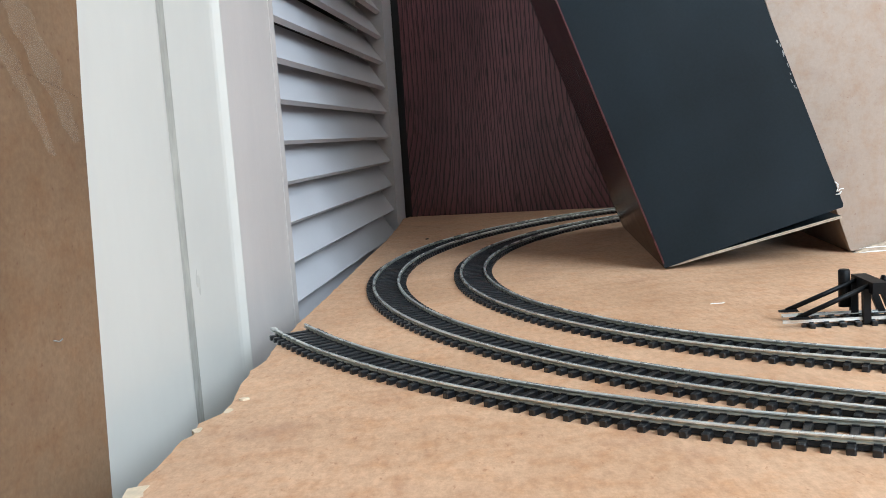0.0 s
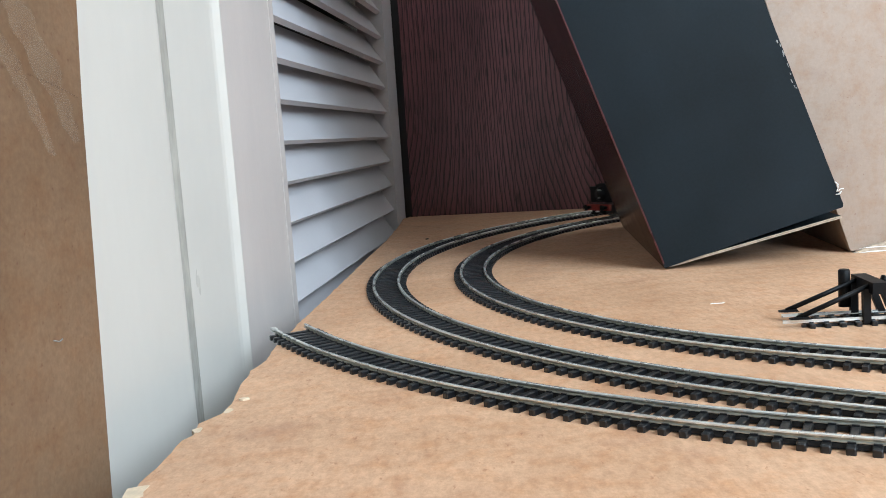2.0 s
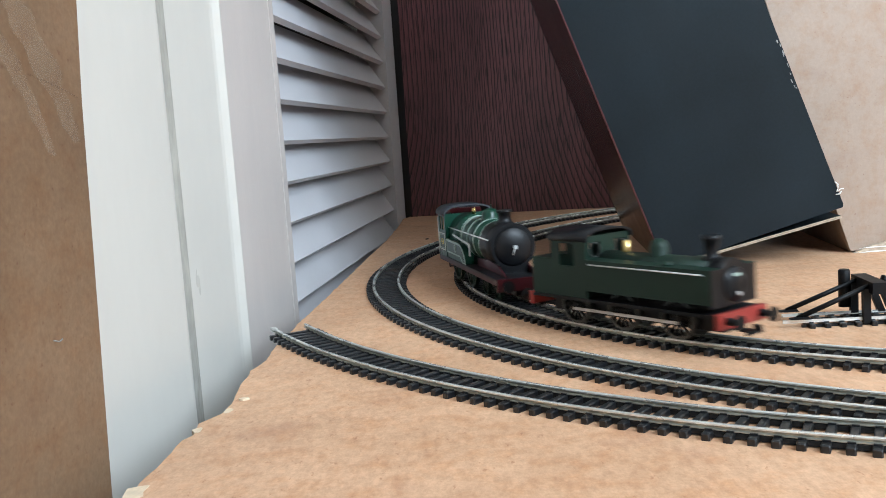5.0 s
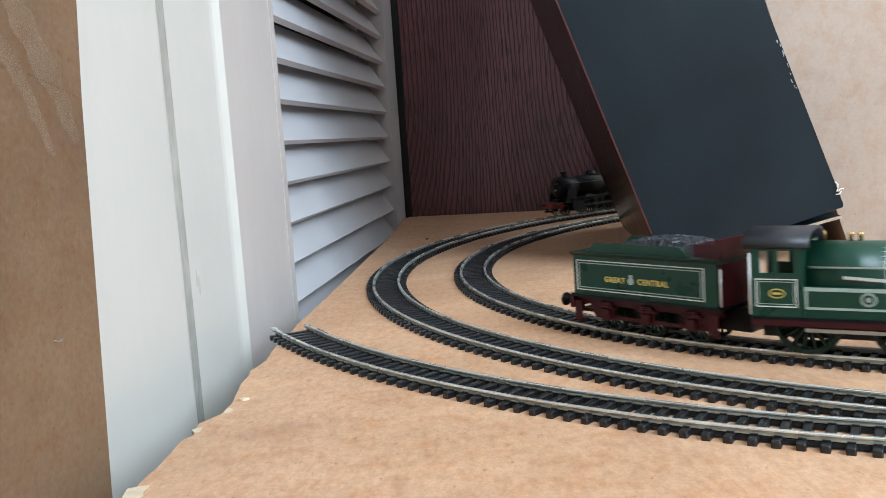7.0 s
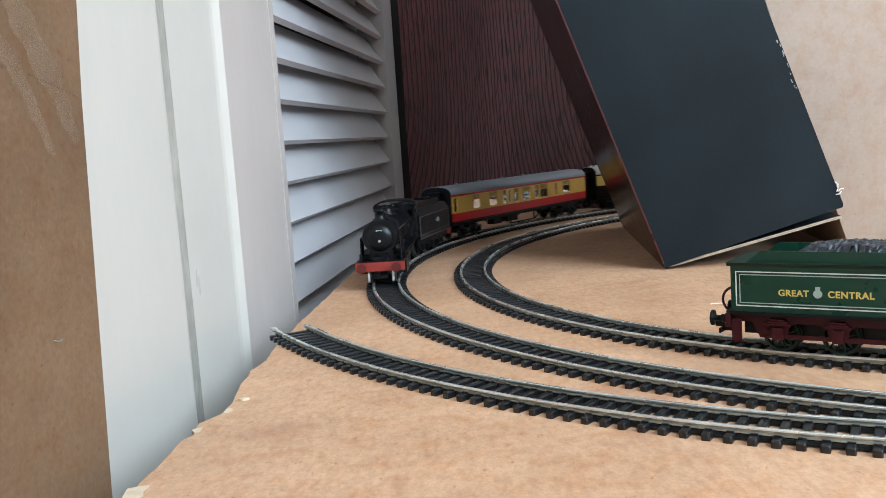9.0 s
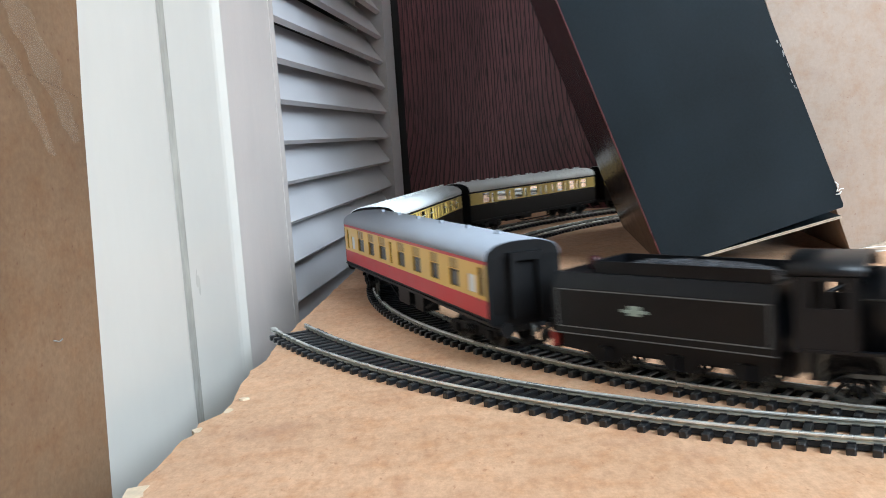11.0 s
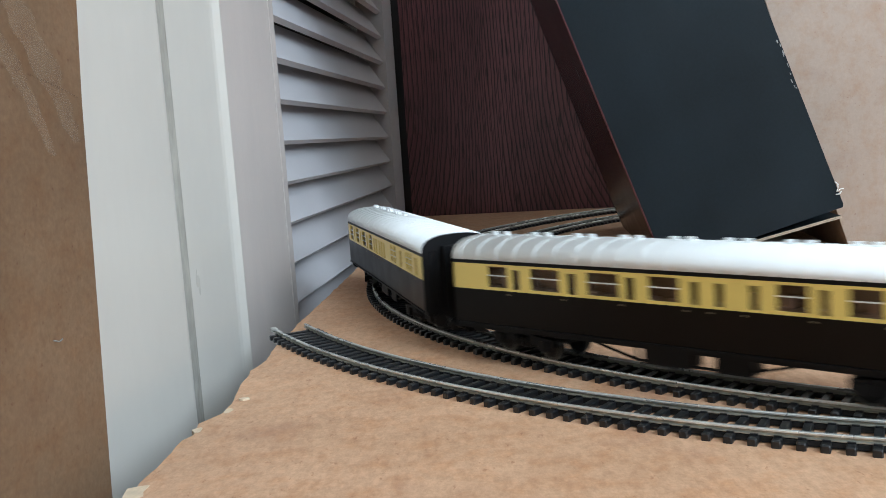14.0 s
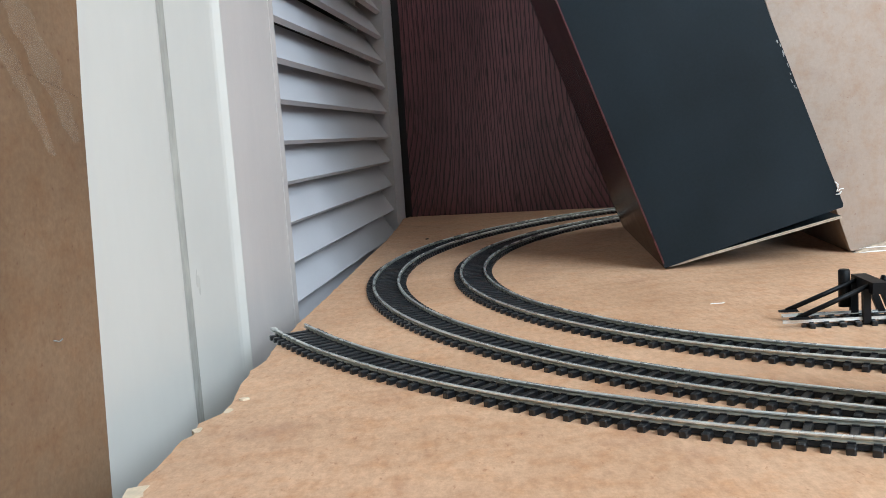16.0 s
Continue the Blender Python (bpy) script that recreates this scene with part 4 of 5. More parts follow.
    for sy in (-1, 1):
        y = sy * 12.5 * MM
        a, b2 = 46 * MM, 22 * MM
        zt, zl = (zbase - 2.5) * MM, 5.5 * MM
        bends = [(-a, y, zt), (-b2, y, zl), (b2, y, zl), (a, y, zt)]
        for p, q in zip(bends, bends[1:]):
            bm = bmesh.new()
            rod(bm, p, q, 0.0006, 6)
            part("truss_rod", bm, BLACKP, c)
        for x in (-b2, b2):
            bm = bmesh.new()
            rod(bm, (x, y, zl), (x, y, zt), 0.0006, 6)
            part("truss_post", bm, BLACKP, c)
        bm = bmesh.new()
        y0, y1 = sorted((sy * (half_w - 0.4), sy * (half_w + 0.7)))
        mm_box(bm, -length / 2 + 1, length / 2 - 1, y0, y1, zbase - 0.9, zbase - 0.3)
        part("footboard", bm, BLACKP, c)
    bx = length / 2 - 36
    c["pivot"] = bx
    for x in (bx, -bx):
        BOGIES.append((bogie(c, x), c, x))
    return c


def build_coaches():
    out = []
    bands = [(16.8, 17.7, 2), (17.7, 25.4, 0), (25.4, 41.0, 1), (41.0, 42.6, 0)]
    out.append(coach("crimson and cream plastic coach with a grey roof", 253, 17.5, bands, [CRIMSON, CREAM, BLACKP], 16.8, 42.6, 7.7,
        [(80, 92), (52.6, 64), (24, 36.4), (-3.5, 9), (-41.5, -27.6), (-65.6, -53.2), (-91, -77)], [(116.7, 123), (-19.7, -15.1), (-119.5, -115.5)], [(103.9, 113.1), (-108.2, -100.1)],
        DARKROOF, (27.4, 40.4), CREAM, [(2.0, (-96, -60, -22, 18, 58, 96))], 0, (35.6,), toplight=shader("yellowed_light", (0.50, 0.30, 0.07), 0.3, 0, 0.1, 100, 900, 0), inside=shader("grey_seat", (0.17, 0.16, 0.15), 0.8, 0, 0.15, 100, 900, 0.1),
        left=([(79, 92), (51, 64), (34, 41), (13, 21), (-10, 5), (-26, -19), (-44, -30), (-92, -76)], [(117, 122), (27.3, 31), (-64, -60)], [])))
    bands = [(14.2, 29.2, 0), (29.2, 40.6, 1), (40.6, 42.2, 2)]
    wins = [(85, 96), (61, 72), (37, 48), (-13, 0), (-41, -26), (-69.5, -54.5), (-93, -82)]
    doors = [(x0 - 0.4, x1 + 0.4) for x0, x1 in ((76, 79), (51.8, 54.4), (27.6, 30.4), (14.5, 17.2), (4.9, 7.5), (-22.6, -19.5), (-50.2, -46.6), (-79, -75.6))]
    vents = [(1.5, [x + k for x in range(-104, 110, 23) for k in (0, 7)])]
    args = (227, 17.5, bands, [CHOC, CREAM2, BLACKP], 14.2, 42.2, 8.4, wins, doors, [], WHITEROOF, (30.4, 39.6), LINING, vents, 22, (35.6,))
    first = coach("chocolate and cream plastic coach with a ribbed white roof", *args)
    # tan door panels on each side of the door lights
    for sy in (-1, 1):
        for x0, x1 in doors:
            for a, b in ((x0 - 3.2, x0 - 0.1), (x1 + 0.1, x1 + 3.2)):
                bm = bmesh.new()
                y0, y1 = sorted((sy * 17.4, sy * 17.62))
                mm_box(bm, -sy * a, -sy * b, y0, y1, 29.8, 39.8)
                part("door_panel", bm, DOORTAN, first, "tan door panel")
    out.append(first)
    out.append(coach("chocolate and cream plastic coach, middle of three alike", *args))
    bw = [(-31, -20.5), (-55.8, -44.2), (-80, -69), (-104.8, -92.7), (84.5, 89), (77, 81), (45.3, 49.8), (37.6, 41.5)]
    bd = [(97.9, 101.7), (61.3, 65.3), (16.2, 19.4), (9.1, 12.1), (1.7, 5.0), (-7.9, -4.3), (-15.4, -11.8), (-39.7, -36.3), (-64.2, -60.8), (-88.2, -85.2)]
    out.append(coach("chocolate and cream brake coach with luggage doors and a white roof", 227, 17.5, bands, [CHOC, CREAM2, BLACKP], 14.2, 42.2, 8.4, bw, bd, [], WHITEROOF, (30.4, 39.6), LINING,
        [(1.5, (-104, -97, -80, -73, -56, -49, -31, -24, -6))], 22, (33.6, 36.6)))
    return out


def strip(bm, pts, y, w, thick=0.25, mat=0):
    """A raised line of paint along (x, z) points on a side at y."""
    sg = 1 if y > 0 else -1
    for (x0, z0), (x1, z1) in zip(pts, pts[1:]):
        d = Vector((x1 - x0, z1 - z0))
        if d.length < 1e-6:
            continue
        d.normalize()
        n = Vector((-d.y, d.x)) * w / 2
        e = d * w / 2
        q = [(x0 - e.x + n.x, z0 - e.y + n.y), (x1 + e.x + n.x, z1 + e.y + n.y), (x1 + e.x - n.x, z1 + e.y - n.y), (x0 - e.x - n.x, z0 - e.y - n.y)]
        extrude(bm, [(a * MM, b * MM) for a, b in q], "y", y * MM, (y + sg * thick) * MM, mat)


def lined_panel(parent, x0, x1, z0, z1, y, w, mat, name="lining"):
    for sy in (-1, 1):
        bm = bmesh.new()
        strip(bm, [(x0, z0), (x1, z0), (x1, z1), (x0, z1), (x0, z0)], sy * y, w)
        part(name, bm, mat, parent)


def letters(parent, text, x, z, size, y, mat):
    """Painted lettering on the side that faces the eye."""
    cu = bpy.data.curves.new("lettering", "FONT")
    cu.body, cu.size, cu.extrude, cu.space_character = text, size * MM, 0.00006, 1.1
    cu.offset = 0.00011
    tmp = new("lettering_tmp", cu)
    dg = bpy.context.evaluated_depsgraph_get()
    me = bpy.data.meshes.new_from_object(tmp.evaluated_get(dg))
    bpy.data.objects.remove(tmp)
    me.materials.clear()
    me.materials.append(mat)
    o = new("lettering", me)
    o.parent = parent
    o.matrix_basis = Matrix.Translation((x * MM, y * MM, z * MM)) @ Matrix.Rotation(radians(90), 4, "X")
    o["label"] = "gold lettering " + text
    return o


def coal_heap(parent, x0, x1, hw, z0, z1, seed):
    rng = random.Random(seed)
    bm = bmesh.new()
    nx, ny = 58, 26
    g = []
    for i in range(nx + 1):
        row = []
        for j in range(ny + 1):
            u, v = i / nx, j / ny
            edge = min(u, 1 - u, v, 1 - v) * 6
            z = z0 + (z1 - z0) * min(1, edge) * (0.6 + 0.4 * math.sin(math.pi * u)) + rng.uniform(-0.55, 0.55) * min(1, edge + 0.2)
            row.append(bm.verts.new(((x0 + (x1 - x0) * u + rng.uniform(-0.5, 0.5)) * MM, (-hw + 2 * hw * v + rng.uniform(-0.4, 0.4)) * MM, z * MM)))
        g.append(row)
    for i in range(nx):
        for j in range(ny):
            a, b, c2, d = g[i][j], g[i + 1][j], g[i + 1][j + 1], g[i][j + 1]
            bm.faces.new((a, b, c2))
            bm.faces.new((a, c2, d))
    tagged(part("coal", bm, COAL, parent, "heap of grey-black coal"), kind="stuff")


def chimney(parent, x, z0, z1, r, mat):
    bm = bmesh.new()
    h = z1 - z0
    lathe(bm, [(r * 1.7 * MM, z0 * MM), (r * 1.15 * MM, (z0 + h * 0.22) * MM), (r * MM, (z0 + h * 0.4) * MM), (r * 1.05 * MM, (z0 + h * 0.78) * MM), (r * 1.35 * MM, (z0 + h * 0.84) * MM), (r * 1.3 * MM, z1 * MM)], "z", (x * MM, 0, 0), 20)
    part("chimney", bm, mat, parent)


def dome(parent, x, z0, z1, r, mat):
    bm = bmesh.new()
    h = z1 - z0
    lathe(bm, [(r * 1.35 * MM, z0 * MM), (r * 1.02 * MM, (z0 + 0.2 * h) * MM), (r * MM, (z0 + 0.65 * h) * MM), (r * 0.8 * MM, (z0 + 0.88 * h) * MM), (r * 0.35 * MM, z1 * MM)], "z", (x * MM, 0, 0), 22)
    part("dome", bm, mat, parent)


def barrel(parent, name, x0, x1, r, cz, mat, taper=None):
    bm = bmesh.new()
    lathe(bm, [(r * MM, x0 * MM), ((taper or r) * MM, x1 * MM)], "x", (0, 0, cz * MM), 36)
    return part(name, bm, mat, parent)


def cab_roof(parent, x0, x1, hw, z0, rise, mat):
    bm = bmesh.new()
    up = roof_outline(hw, z0, rise, 13)
    dn = [(p * 0.95, q - 0.9) for p, q in up[::-1]]
    extrude(bm, [(p * MM, q * MM) for p, q in up + dn], "x", x0 * MM, x1 * MM, smooth=True)
    part("cab_roof", bm, mat, parent)


def cab_sides(parent, x0, x1, z0, z1, hw, holes, mat):
    for sy in (-1, 1):
        bm = bmesh.new()
        side_panel(bm, x1 - x0, sy * hw, [(z0, z1, 0)], [(a - (x0 + x1) / 2, b - (x0 + x1) / 2, c, d) for a, b, c, d in holes], 0.7)
        side_panel(bm, x1 - x0, sy * (hw - 0.7), [(z0, z1, 0)], [(a - (x0 + x1) / 2, b - (x0 + x1) / 2, c, d) for a, b, c, d in holes], 0.01)
        part("cab_side", bm, mat, parent, at=pose((x0 + x1) / 2 * MM, 0, 0))


def green_engine():
    e = tagged(new("tender_engine"), "lined green model steam engine with maroon frames and grey cab roof", "locomotive", group="steam engines")
    bm = bmesh.new()
    mm_box(bm, -80, 61, -16.5, 16.5, 15.2, 16.4)
    part("footplate", bm, SATINBLACK, e, bevel=0.0003)
    for sy in (-1, 1):
        bm = bmesh.new()
        y0, y1 = sorted((sy * 15.2, sy * 16.3))
        mm_box(bm, -80, 61, y0, y1, 12.8, 15.2)
        part("valance", bm, MAROON, e)
        # splasher with its curved front, and its pale edging
        arc = [(-27 + 17.5 * math.sin(a), 11.5 + 17.0 * math.cos(a)) for a in [k * math.radians(78) / 10 for k in range(11)]]
        prof = [(-60, 16.4), (-60, 28.5)] + arc + [(arc[-1][0], 16.4)]
        bm = bmesh.new()
        y0, y1 = sorted((sy * 9.5, sy * 15.6))
        extrude(bm, [(a * MM, b * MM) for a, b in prof], "y", y0 * MM, y1 * MM)
        part("splasher", bm, GREEN, e)
        bm = bmesh.new()
        strip(bm, [(-59, 27.8)] + [(a - 0.5, b - 0.8) for a, b in arc], sy * 15.6, 1.5)
        strip(bm, [(-59, 27.6), (-59, 20.2), (-24, 20.2), (-17.5, 16.6), (-10.6, 16.6)], sy * 15.6, 0.9)
        part("lining", bm, GREYLINE, e, "pale grey edge lining")
        bm = bmesh.new()
        ring = [(-36.5 + 2.5 * math.cos(a), 24.2 + 2.3 * math.sin(a)) for a in [k * math.pi / 9 for k in range(19)]]
        strip(bm, ring, sy * 15.6, 0.9)
        lathe(bm, [(1.0 * MM, 0), (1.0 * MM, 0.4 * MM), (0.4 * MM, 0.6 * MM)], "y", (-36.5 * MM, (sy * 15.6 if sy > 0 else sy * 15.6 - 0.6) * MM, 24.2 * MM), 12)
        part("crest", bm, GREYLINE, e, "pale painted crest")
        bm = bmesh.new()
        strip(bm, [(-45, 32.4), (-3.5, 29.8), (-2.5, 23)], sy * 14.2, 1.1, 0.8)
        part("reversing_rod", bm, SILVER, e)
        bm = bmesh.new()
        rod(bm, (-58 * MM, sy * 13.9 * MM, 36.2 * MM), (38 * MM, sy * 13.9 * MM, 36.2 * MM), 0.00045, 6)
        part("handrail", bm, SILVER, e)
        bm = bmesh.new()
        y0, y1 = sorted((sy * 8.5, sy * 9.5))
        extrude(bm, [(a * MM, b * MM) for a, b in ((-4, 16.4), (-4, 21), (22, 22.5), (40, 21), (56, 16.5), (59, 16.4))], "y", y0 * MM, y1 * MM)
        part("frame_plate", bm, MAROON, e)
        # coupling rod between the drivers
        bm = bmesh.new()
        strip(bm, [(-60, 10), (-23.6, 10)], sy * 9.2, 1.5, 0.7)
        part("coupling_rod", bm, SILVER, e)
    barrel(e, "boiler", -31, 18, 13.0, 31.8, GREEN)
    bm = bmesh.new()
    fire = [(-13.2, 16)] + [(13.3 * math.cos(a), 31.8 + 13.3 * math.sin(a)) for a in [math.pi - math.pi * k / 16 for k in range(17)]] + [(13.2, 16)]
    extrude(bm, [(a * MM, b * MM) for a, b in fire], "x", -61 * MM, -31 * MM, smooth=True)
    part("firebox", bm, GREEN, e)
    for x in (-31.5, -27, -13.5, 1.2, 15.4):
        barrel(e, "boiler_band", x - 0.9, x + 0.9, 13.25, 31.8, GREYLINE)
    barrel(e, "smokebox", 16.2, 42, 13.3, 31.8, SATINBLACK)
    bm = bmesh.new()
    lathe(bm, [(11.5 * MM, 42 * MM), (10.5 * MM, 43 * MM), (6 * MM, 44.4 * MM), (0.8 * MM, 45 * MM)], "x", (0, 0, 31.8 * MM), 28)
    part("smokebox_door", bm, SATINBLACK, e)
    bm = bmesh.new()
    lathe(bm, [(1.2 * MM, 44.5 * MM), (1.2 * MM, 47 * MM)], "x", (0, 0, 31.8 * MM), 10)
    rod(bm, (46.5 * MM, 0, 31.8 * MM), (46.5 * MM, -2 * MM, 27.5 * MM), 0.0004)
    part("door_dart", bm, SILVER, e)
    bm = bmesh.new()
    mm_box(bm, 20, 41, -9, 9, 15.4, 22)
    part("saddle", bm, SATINBLACK, e)
    chimney(e, 27.5, 43.5, 52, 3.6, SATINBLACK)
    dome(e, -3.5, 43.5, 51.0, 5.0, GREEN)
    for x in (-44.5, -41):
        bm = bmesh.new()
        lathe(bm, [(0.9 * MM, 44.5 * MM), (0.8 * MM, 47 * MM), (1.1 * MM, 47.4 * MM), (0.8 * MM, 48.6 * MM)], "z", (x * MM, 0, 0), 12)
        part("safety_valve", bm, BRASS, e)
    bm = bmesh.new()
    lathe(bm, [(0.4 * MM, 44.5 * MM), (0.55 * MM, 47.6 * MM), (0.3 * MM, 48.6 * MM)], "z", (-55 * MM, 4 * MM, 0), 10)
    part("whistle", bm, BRASS, e)
    cab_sides(e, -80, -60, 16.4, 45, 16, [(-76.5, -71.2, 34, 43), (-69.5, -63.5, 34, 43)], GREEN)
    bm = bmesh.new()
    mm_box(bm, -60.5, -59.8, -16, 16, 15.4, 45)
    part("cab_front", bm, GREEN, e)
    cab_roof(e, -83, -57.5, 16.9, 44.6, 6.2, CABROOF)
    bm = bmesh.new()
    mm_box(bm, -79, -61, -15, 15, 15.6, 17)
    mm_box(bm, -63, -61, -9, 9, 17, 40)
    part("cab_floor", bm, INTERIOR, e, "tan cab fittings")
    lined_panel(e, -78, -62.5, 20.5, 31.5, 16, 0.4, LINING)
    lined_panel(e, -77, -63.5, 21.5, 30.5, 16, 0.25, GREYLINE)
    for sy in (-1, 1):
        bm = bmesh.new()
        n = 24
        oval = [[(-70 + k * 3.0 * math.cos(a), 25.8 + k * 1.75 * math.sin(a)) for a in [2 * math.pi * i / n for i in range(n)]] for k in (1.0, 0.72)]
        strip(bm, oval[0] + oval[0][:1], sy * 16, 0.45)
        strip(bm, [(-71.4, 25.8), (-68.6, 25.8)], sy * 16, 0.8)
        part("number_plate", bm, GOLD, e, "oval gold-edged plate")
        bm = bmesh.new()
        rod(bm, (-80.5 * MM, sy * 16 * MM, 17 * MM), (-80.5 * MM, sy * 16 * MM, 42 * MM), 0.0005, 6)
        part("handrail", bm, SILVER, e)
    bm = bmesh.new()
    mm_box(bm, 60, 62, -16.5, 16.5, 9.5, 16.5)
    part("buffer_beam", bm, MAROON, e, bevel=0.0003)
    buffers(e, 62, 1)
    coupling(e, 60, 1)
    bm = bmesh.new()
    mm_box(bm, -78, 58, -5, 5, 6, 14)
    part("chassis", bm, SATINBLACK, e)
    bm = bmesh.new()
    mm_box(bm, 1, 42, -4.5, 4.5, 4, 8)
    part("bogie_frame", bm, MAROON, e)
    for x in (-60.0, -23.6):
        wheelset(e, e, x * MM, 0.0131, 16, DKGREEN)
    for x in (9.5, 33.5):
        wheelset(e, e, x * MM, 0.0066, 10, DKGREEN)
    return e


def green_tender():
    t = tagged(new("engine_tender"), "lined green tender with maroon frames, heaped with coal", "tender")
    bm = bmesh.new()
    mm_box(bm, -46, 33, -15.8, 15.8, 17.5, 36.2)
    part("tank", bm, GREEN, t, bevel=0.0008)
    bm = bmesh.new()
    mm_box(bm, -48, 35, -16.4, 16.4, 16.2, 17.5)
    part("footplate", bm, SATINBLACK, t)
    bm = bmesh.new()
    extrude(bm, [(-15.8 * MM, 36.0 * MM), (15.8 * MM, 36.0 * MM), (17.2 * MM, 37.6 * MM), (-17.2 * MM, 37.6 * MM)], "x", -47.5 * MM, 33.5 * MM)
    part("coping", bm, DKGREEN, t)
    for sy in (-1, 1):
        bm = bmesh.new()
        y0, y1 = sorted((sy * 13.2, sy * 14.2))
        extrude(bm, [(a * MM, b * MM) for a, b in ((-40, 37.5), (-34, 42.2), (14, 42.2), (19, 37.5))], "y", y0 * MM, y1 * MM)
        part("coal_plate", bm, GREEN, t)
        bm = bmesh.new()
        y0, y1 = sorted((sy * 12.2, sy * 13.4))
        mm_box(bm, -47, 34, y0, y1, 12.6, 16.2)
        mm_box(bm, -34, 26, y0, y1, 6.2, 8.0)
        for x in (-28, -5, 19):
            extrude(bm, [(p * MM, q * MM) for p, q in ((x - 6.5, 12.7), (x - 4, 10.6), (x - 3.6, 7.9), (x + 3.6, 7.9), (x + 4, 10.6), (x + 6.5, 12.7))], "y", y0 * MM, y1 * MM)
        for x in (-34, 26):
            extrude(bm, [(p * MM, q * MM) for p, q in ((x - 1.2, 6.2), (x + 1.2, 6.2), (x + 4.5, 12.7), (x - 4.5, 12.7))], "y", y0 * MM, y1 * MM)
        part("side_frame", bm, MAROON, t)
        for x in (-28, -5, 19):
            bm = bmesh.new()
            y2, y3 = sorted((sy * 13.4, sy * 15.6))
            mm_box(bm, x - 2, x + 2, y2, y3, 6, 11)
            for k in range(3):
                mm_box(bm, x - 5 + k, x + 5 - k, y2, y3 - 0.4 * (sy > 0), 12 + k * 0.9, 12.7 + k * 0.9)
            part("axle_box", bm, MAROON, t, bevel=0.0003)
        bm = bmesh.new()
        rod(bm, (34.5 * MM, sy * 15.5 * MM, 18 * MM), (34.5 * MM, sy * 15.5 * MM, 34 * MM), 0.0005, 6)
        part("handrail", bm, SILVER, t)
        y2, y3 = sorted((sy * 13, sy * 16))
        for x in (-44, 31):
            bm = bmesh.new()
            mm_box(bm, x - 2, x + 2, y2, y3, 4.2, 5)
            mm_box(bm, x - 2, x + 2, y2, y2 + 0.7, 4.2, 14)
            part("step", bm, MAROON, t)
    lined_panel(t, -43.8, 26.6, 19.8, 33.8, 15.8, 0.42, LINING)
    lined_panel(t, -42.3, 25.1, 21.0, 32.6, 15.8, 0.35, GREYLINE)
    letters(t, "GREAT", -27.0, 24.4, 3.55, -15.9, GOLD)
    letters(t, "CENTRAL", -8.2, 24.4, 3.60, -15.9, GOLD)
    bm = bmesh.new()
    lathe(bm, [(1.7 * MM, 0), (1.7 * MM, 0.25 * MM)], "y", (-11.9 * MM, -16.1 * MM, 25.6 * MM), 16)
    mm_box(bm, -12.8, -11.0, -16.1, -15.8, 27.2, 28.4)
    part("crest", bm, GREYLINE, t, "small pale crest")
    bm = bmesh.new()
    mm_box(bm, 20, 33.5, -12.5, 12.5, 37.5, 43.5)
    mm_box(bm, 33, 34.5, -15, 15, 17.5, 36)
    mm_box(bm, 30.5, 33.5, -13, 13, 43.5, 46)
    part("front_bulkhead", bm, MAROON, t, "maroon coal bulkhead", bevel=0.0006)
    coal_heap(t, -27, 27, 13.0, 37.4, 44.4, 6)
    bm = bmesh.new()
    mm_box(bm, -48.5, -46.5, -16.4, 16.4, 10.5, 16.2)
    part("buffer_beam", bm, MAROON, t)
    buffers(t, -48.5, -1)
    coupling(t, -47, -1)
    bm = bmesh.new()
    for k in range(10):
        a0, a1 = math.pi * k / 10, math.pi * (k + 1) / 10
        rod(bm, ((-46.4 - 5.6 * math.sin(a0)) * MM, -8 * MM, (20.5 + 5.5 * math.cos(a0)) * MM), ((-46.4 - 5.6 * math.sin(a1)) * MM, -8 * MM, (20.5 + 5.5 * math.cos(a1)) * MM), 0.0006, 6)
    part("vacuum_hose", bm, MAROON, t)
    bm = bmesh.new()
    mm_box(bm, -44, 42, -5, 5, 6, 16)
    part("chassis", bm, SATINBLACK, t)
    for x in (-28, -5, 19):
        wheelset(t, t, x * MM, 0.0072, 12, DKGREEN)
    return t


